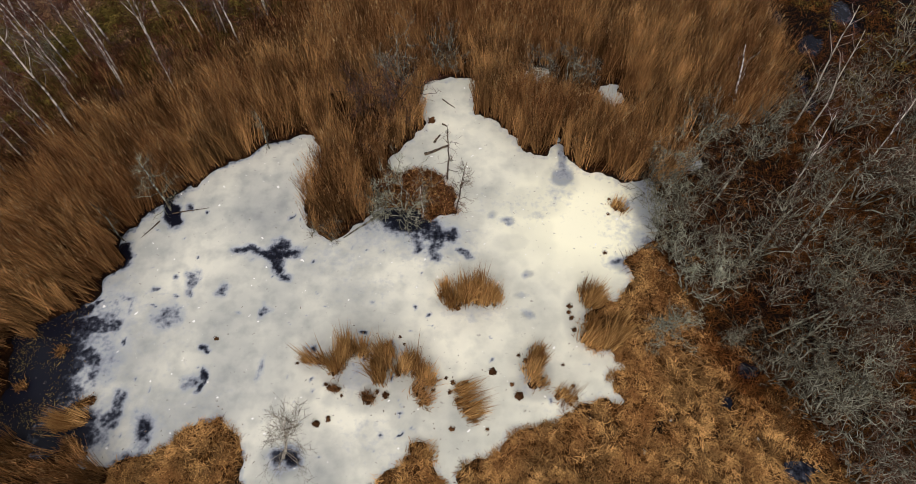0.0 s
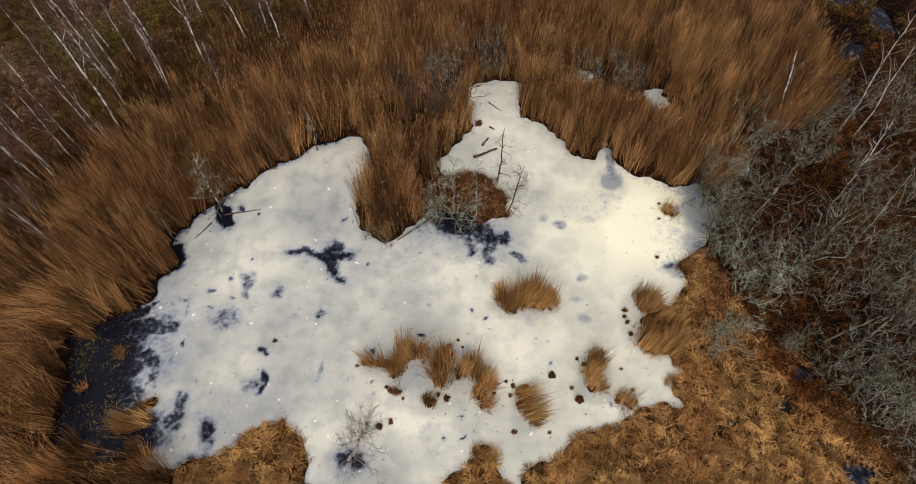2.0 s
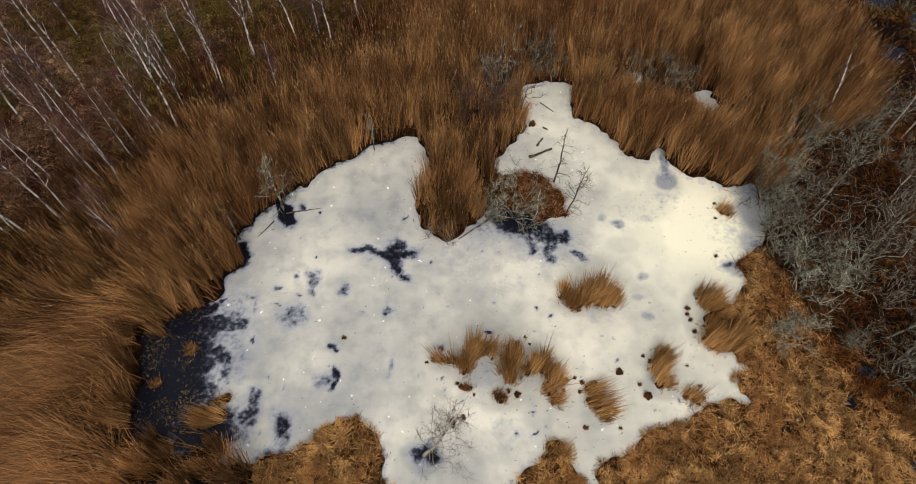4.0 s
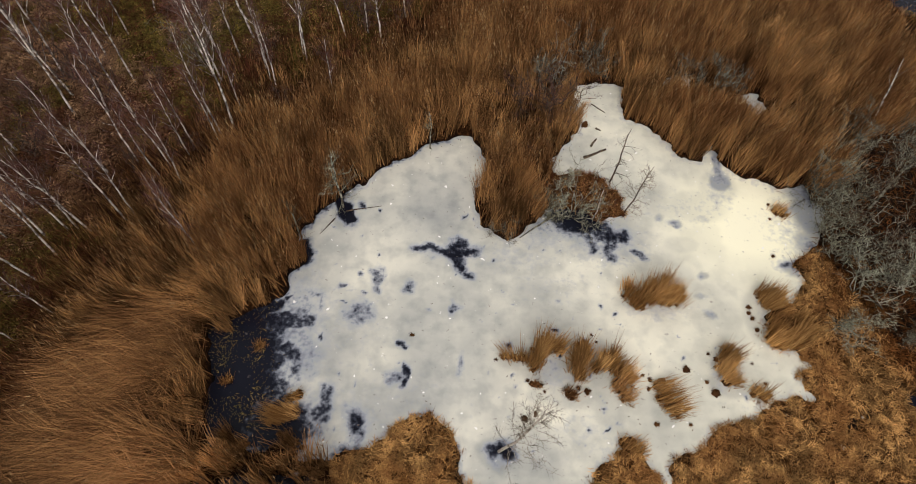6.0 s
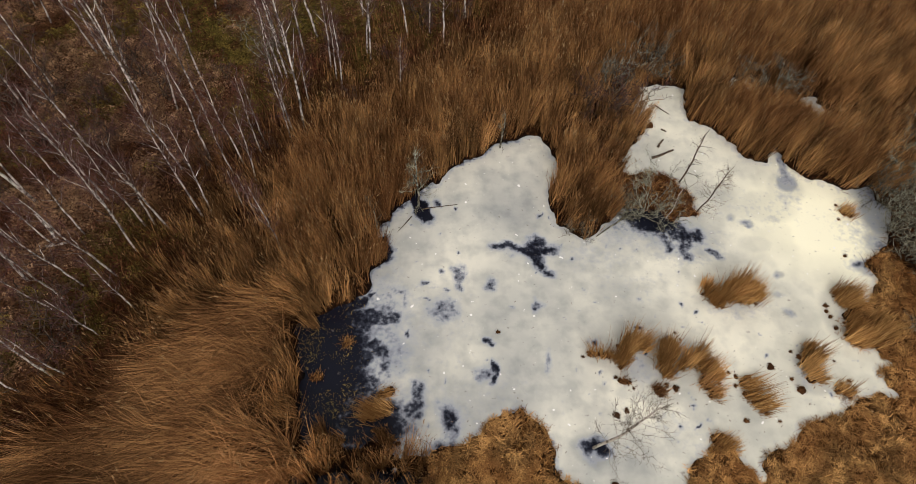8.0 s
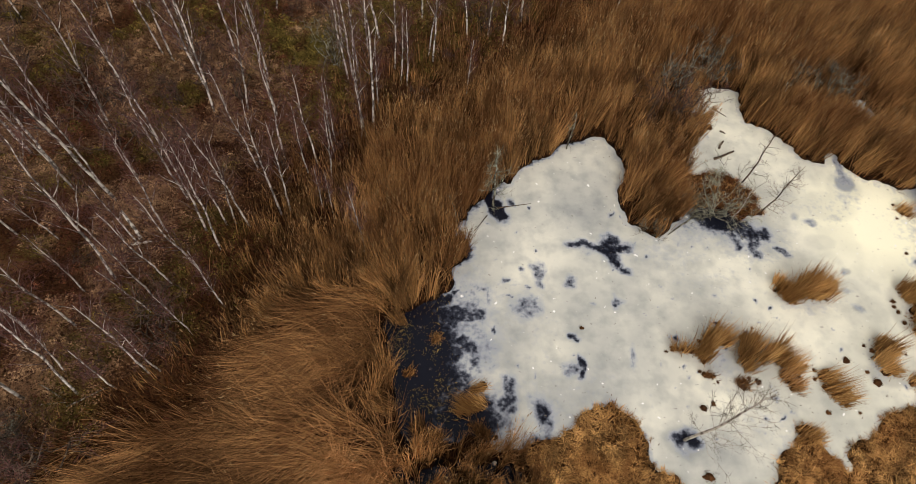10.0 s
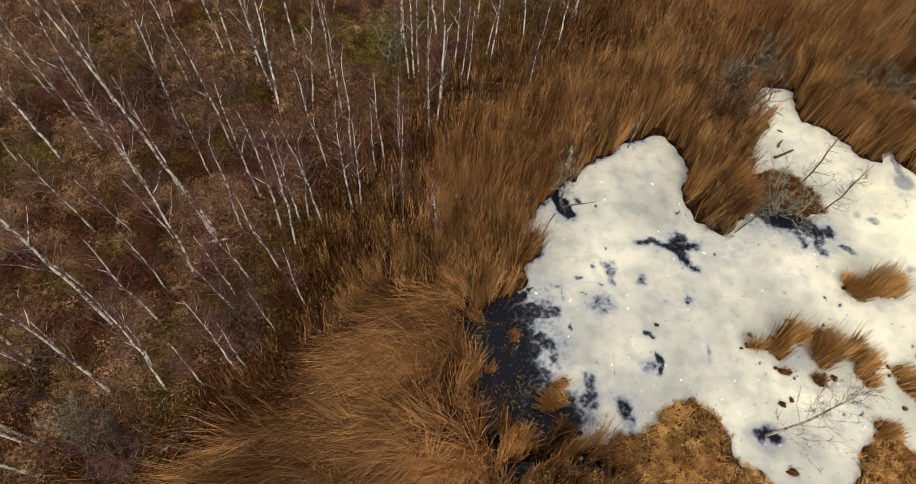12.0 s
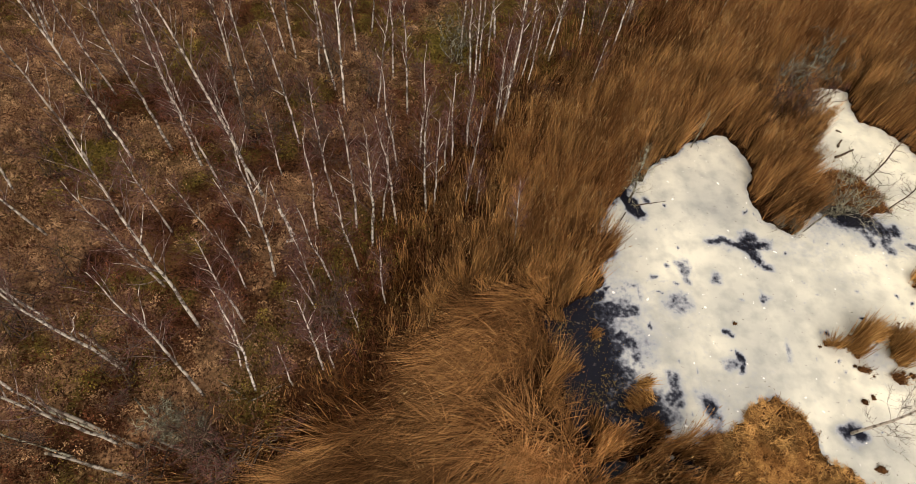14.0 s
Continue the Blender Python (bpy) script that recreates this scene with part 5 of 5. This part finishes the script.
def build_single_trees():
    grey = "small dead grey lichened tree leaning at the pool edge"
    snag(-14.6, 12.75, 2.8, (-0.15, 0.35), 1, grey, 20, 14, 0.34, twig_mat=LICHEN_PALE, thick=0.014)
    snag(-15.95, 11.3, 1.9, (-0.5, 0.5), 2, grey, 9, 7, 0.25)
    snag(-11.35, 15.85, 2.1, (-0.05, 0.15), 3, grey, 9, 8, 0.2)
    snag(-4.0, 14.45, 3.0, (0.1, 0.2), 4, "thin dead brown tree standing in the ice", 16, 3, 0.22, DEADWOOD, WILLOW_TWIG, 0.010)
    snag(-3.6, 12.95, 2.7, (0.4, 0.2), 5, "twiggy leafless young alder by the peninsula", 18, 11, 0.26, DEADWOOD, WILLOW_TWIG, 0.008)
    snag(-8.66, 3.75, 4.0, (1.1, 0.25), 6, "leaning grey dead tree in a dark ice hole", 30, 16, 0.28, PALE_WOOD, LICHEN_DARK, 0.0115, rise=0.75)
    snag(-4.85, 12.6, 2.0, (0.0, 0.1), 7, "thin pale birch stem on the peninsula", 4, 3, 0.12, BIRCH, BIRCH_TWIG, 0.009, category="birch tree")
    snag(7.9, 18.0, 3.4, (-0.7, 0.4), 8, "crooked pale dead birch at the thicket edge", 7, 4, 0.24, BIRCH, BIRCH_TWIG, 0.012, category="birch tree", rise=1.3)
    snag(10.4, 17.5, 5.6, (-0.4, 0.3), 9, "pale leafless birch leaning over the thicket", 14, 12, 0.2, PALE_WOOD, BIRCH_TWIG, 0.0062, category="birch tree", rise=1.3)
    snag(10.9, 17.2, 4.8, (-0.3, 0.4), 10, "pale leafless birch leaning over the thicket", 12, 12, 0.2, PALE_WOOD, BIRCH_TWIG, 0.0062, category="birch tree", rise=1.3)
    snag(12.7, 15.4, 4.0, (-0.3, 0.3), 11, "pale leafless birch leaning over the thicket", 12, 12, 0.22, BIRCH, BIRCH_TWIG, 0.006, category="birch tree", rise=1.3)
    snag(9.3, 14.0, 4.2, (-0.3, 0.3), 12, "pale leafless birch leaning over the thicket", 12, 12, 0.22, BIRCH, BIRCH_TWIG, 0.006, category="birch tree", rise=1.3)
    for n, (x, y, high, east, north) in enumerate([(7.2, 7.2, 1.9, 2.5, 2.0), (7.0, 8.0, 1.5, 2.5, 0.9), (11.5, 3.2, 1.6, -2.9, 2.0), (11.8, 2.4, 1.2, -2.8, 1.2), (6.6, 10.6, 2.2, 1.6, 1.6), (8.8, 11.4, 2.4, 1.5, 1.9), (6.2, 13.4, 2.2, 1.2, 1.4), (9.6, 8.6, 2.0, 1.8, -0.6)]):
        snag(x, y, high, (east, north), 40 + n, "bare pale-grey willow stem leaning through the thicket", 11, 9, 0.42, LICHEN, LICHEN_PALE, 0.022, category="willow", rise=0.25)
    for n, (x, y, h, w, stems, label) in enumerate([
            (-5.6, 12.8, 1.9, 1.7, 16, "sprawling grey willow bush on the reed peninsula"), (-6.7, 12.8, 1.2, 0.9, 7, "sprawling grey willow bush on the reed peninsula"),
            (-6.25, 19.3, 3.0, 0.9, 8, "grey lichened bush in the reeds by the inlet"), (-4.3, 20.5, 2.3, 1.2, 10, "dark grey bush over the head of the inlet"),
            (1.5, 19.5, 2.1, 1.1, 9, "grey leafless bush among the reeds"), (-0.2, 19.8, 1.8, 0.8, 7, "grey leafless bush among the reeds"), (-30.0, 3.6, 1.0, 0.9, 8, "low grey lichened bush at the wood edge"),
            (4.2, 13.6, 2.1, 1.3, 12, "grey lichen-covered willow bush over the pool edge"), (4.1, 12.3, 2.0, 1.3, 12, "grey lichen-covered willow bush over the pool edge"), (4.9, 14.8, 2.2, 1.3, 12, "grey lichen-covered willow bush over the pool edge"), (4.2, 11.2, 1.8, 1.0, 9, "grey lichen-covered willow bush over the pool edge"), (-21.5, 20.0, 2.8, 1.0, 9, "grey-green lichened bush between birches"), (-8.35, 11.75, 0.8, 0.5, 5, "grey dead twigs at the peninsula tip"), (-29.2, 3.4, 0.9, 0.8, 7, "low grey lichened bush at the wood edge")]):
        ob = bush("willow_bush", h, w, stems, 30 + n, label, "willow bush", twig_mat= LICHEN_PALE if n in (0, 1, 6, 7, 8, 9, 13) else LICHEN_TWIG if n in (8, 10, 11) else LICHEN_DARK, per=7, fine=0.013 if n == 0 else 0.012, dense=5 if n == 0 else 9)
        ob.matrix_basis = pose(x, y, float(max(land(x, y), 0)), 0, 0, 40 * n)


# ---- small things ----
def log_piece(a, b, r, seed, label, mat, name="log", taper=0.4):
    rng = np.random.RandomState(1500 + seed)
    a, b = np.array(a, float), np.array(b, float)
    path = crooked(a * 0, b - a, 8, 0.006 + r * 0.08, rng)
    s = np.linspace(0, 1, 8)
    v, f = tube(path, r * (1 - taper * s) * (0.85 + 0.3 * rng.rand(8)), 8)
    ob = new(name, mesh_of(name, v, f, [mat], flat=False))
    ob.matrix_basis = Matrix.Translation(a)
    tagged(ob, label, "log")


def build_small_things():
    log_piece((-4.95, 15.62, 0.09), (-4.0, 16.08, 0.10), 0.065, 1, "dark wet log lying on the ice", DEADWOOD)
    log_piece((-4.6, 16.25, 0.07), (-4.35, 16.6, 0.14), 0.05, 2, "short dark log end sticking from the ice", DEADWOOD)
    log_piece((-4.35, 18.7, 0.04), (-3.8, 18.2, 0.04), 0.024, 3, "thin dark stick lying on the ice", DEADWOOD)
    log_piece((-4.3, 17.3, 0.04), (-4.1, 17.15, 0.05), 0.04, 4, "short dark stick on the ice", DEADWOOD)
    log_piece((-27.6, 10.0, 0.5), (-26.9, 10.15, 0.55), 0.06, 5, "white broken birch log lying on stumps", BIRCH)
    log_piece((-27.3, 10.2, 0.1), (-27.9, 10.9, 1.3), 0.07, 6, "broken leaning birch stem", BIRCH)
    log_piece((-14.45, 12.55, 0.06), (-13.1, 12.85, 0.05), 0.03, 13, "thin dark branch fallen onto the ice", DEADWOOD, taper=0.7)
    log_piece((-14.85, 12.2, 0.05), (-15.35, 11.45, 0.05), 0.025, 14, "thin dark branch fallen onto the ice", DEADWOOD, taper=0.7)
    log_piece((-6.4, 12.5, 0.35), (-7.75, 11.6, 0.08), 0.045, 15, "grey branch reaching from the spit onto the ice", LICHEN, taper=0.6)
    log_piece((-28.0, 4.3, 0.25), (-26.9, 4.9, 0.35), 0.03, 16, "bare grey branch lying at the wood edge", GREY_BARK, taper=0.6)
    log_piece((-28.1, 4.5, 0.25), (-28.9, 4.9, 0.5), 0.03, 17, "bare grey branch lying at the wood edge", GREY_BARK, taper=0.6)
    stem = "fallen grey birch stem lying on the wood floor"
    for n, (ax, ay, az, bx, by, bz, r) in enumerate([(-30.7, 2.9, 0.25, -34.4, 4.3, 0.9, 0.06), (-31.6, 3.2, 0.3, -33.6, 3.9, 0.7, 0.045), (-30.7, 2.1, 0.25, -33.2, 2.7, 0.5, 0.06),
                                                       (-32.4, 2.6, 0.4, -34.6, 3.2, 0.6, 0.035), (-29.2, 2.75, 0.25, -30.4, 3.2, 0.4, 0.06), (-30.1, 3.3, 0.3, -31.2, 4.3, 0.5, 0.045), (-31.8, 5.3, 0.3, -33.4, 6.3, 0.6, 0.075), (-28.9, 4.35, 0.2, -28.2, 4.75, 0.3, 0.03), (-29.0, 4.3, 0.2, -28.0, 4.4, 0.35, 0.03)]):
        log_piece((ax, ay, az), (bx, by, bz), r, 20 + n, stem, GREY_BARK if n % 2 == 0 else LICHEN)
    clods = [(-2.22, 6.6, 0.2), (-7.8, 4.8, 0.2), (-7.42, 4.94, 0.14), (-5.67, 5.75, 0.18), (-3.51, 4.73, 0.15), (-1.38, 5.83, 0.24), (-3.52, 6.22, 0.13), 
             (-4.77, 17.45, 0.28), (0.47, 9.02, 0.16), (0.5, 8.58, 0.15), (0.57, 8.15, 0.16), (-11.6, 7.55, 0.13), (-5.35, 7.75, 0.09), (-5.2, 7.5, 0.08), (-8.1, 2.6, 0.3),
             (-9.2, 2.5, 0.28), (-7.65, 6.05, 0.11), (-7.1, 5.7, 0.09), (-5.95, 5.85, 0.13), (-4.15, 5.95, 0.1), (-3.6, 5.9, 0.12), (-3.75, 6.35, 0.09), (-1.35, 7.2, 0.1), (-1.2, 6.75, 0.09), (-1.6, 6.2, 0.12), (0.42, 8.8, 0.12),
             (-2.15, 9.0, 0.12), (-3.35, 9.0, 0.13), (-4.05, 9.3, 0.1), (-8.7, 6.75, 0.1), (0.1, 6.9, 0.08), (0.4, 6.2, 0.1), (-2.4, 4.75, 0.1), (1.9, 11.2, 0.14), (2.3, 13.6, 0.1), (2.2, 12.9, 0.1), (-10.2, 2.5, 0.25), (-10.9, 2.6, 0.2)]
    for n, (x, y, r) in enumerate(clods):
        r = 0.85 * r
        rng = np.random.RandomState(1600 + n)
        ob = thing("moss_clod", pose(x, y, 0), "small brown clod of peat and moss frozen in ice", "peat clod", "clods on the ice")
        v, f = tussock(r * 0.85, r * (0.55 + 0.4 * rng.rand()), r * 0.7, rng)
        part("peat", v, f, PEAT, ob, flat=False)
        m = int(320 * r)
        a = rng.rand(m) * 6.283
        q = np.sqrt(rng.rand(m)) * r * 0.8
        v, f = ribbons(np.stack([q * np.cos(a), q * np.sin(a), 0.4 * r + 0 * a], 1), unit(np.stack([np.cos(a), np.sin(a), 0.5 + rng.rand(m)], 1)), 0.05, 0.018, np.stack([0 * a, 0 * a, -0.04 + 0 * a], 1), rng)
        part("leaf_litter", v, f, PEAT, ob, kind="stuff")
    # blown leaves and bits of reed on the ice by the shores
    rng = np.random.RandomState(1650)
    x, y = scatter(rng, -16, 4.4, 2, 20, 7, lambda x, y: (at(SHORE_MAP, x, y) < -0.02) * (0.02 + 0.98 * smooth(at(SHORE_MAP, x, y), -0.8, -0.05)) * (0.25 + 0.75 * smooth(fractal(x, y, 0.9, 191), 0.4, 0.6)))
    x2, y2 = scatter(rng, -8.6, 1.0, 4.4, 8.0, 6, lambda x, y: (at(SHORE_MAP, x, y) < -0.05) * smooth(fractal(x, y, 0.7, 195), 0.5, 0.62))
    x, y = np.r_[x, x2], np.r_[y, y2]
    n, a = len(x), rng.rand(len(x) ) * 6.283
    v, f = ribbons(np.stack([x, y, 0 * x + 0.016], 1), unit(np.stack([np.cos(a), np.sin(a), 0.12 * rng.rand(n)], 1)), 0.03 + 0.06 * rng.rand(n), 0.03, np.zeros((n, 3)), rng)
    tagged(new("leaf_debris", mesh_of("leaf_debris", v, f, [PEAT])), "dark bits of dead leaf and reed on the ice", "debris", kind="stuff")
    # stubble of dead reeds in the open water
    rng = np.random.RandomState(1700)
    x, y = scatter(rng, -18.8, -14.8, 3.4, 8.6, 260, lambda x, y: (at(SHORE_MAP, x, y) < -0.05) * smooth(x + 0.25 * (y - 6), -15.4, -17.6) * smooth(fractal(x, y, 0.9, 170), 0.32, 0.62))
    n = len(x)
    a = rng.rand(n) * 6.283
    v, f = ribbons(np.stack([x, y, 0 * x - 0.01], 1), unit(np.stack([np.cos(a), np.sin(a), 0.25 * rng.rand(n)], 1)), 0.03 + 0.16 * rng.rand(n) ** 6, 0.012 + 0.020 * rng.rand(n), np.zeros((n, 3)), rng)
    tagged(new("reed_stubble", mesh_of("reed_stubble", v, f, [WATER_BITS])), "broken tan reed stubble floating in dark water", "reeds", kind="stuff")


build_birches()
build_thicket()
build_saplings()
build_single_trees()
build_clumps()
build_small_things()
build_sedge()
build_forest_floor()
build_reed_beds()
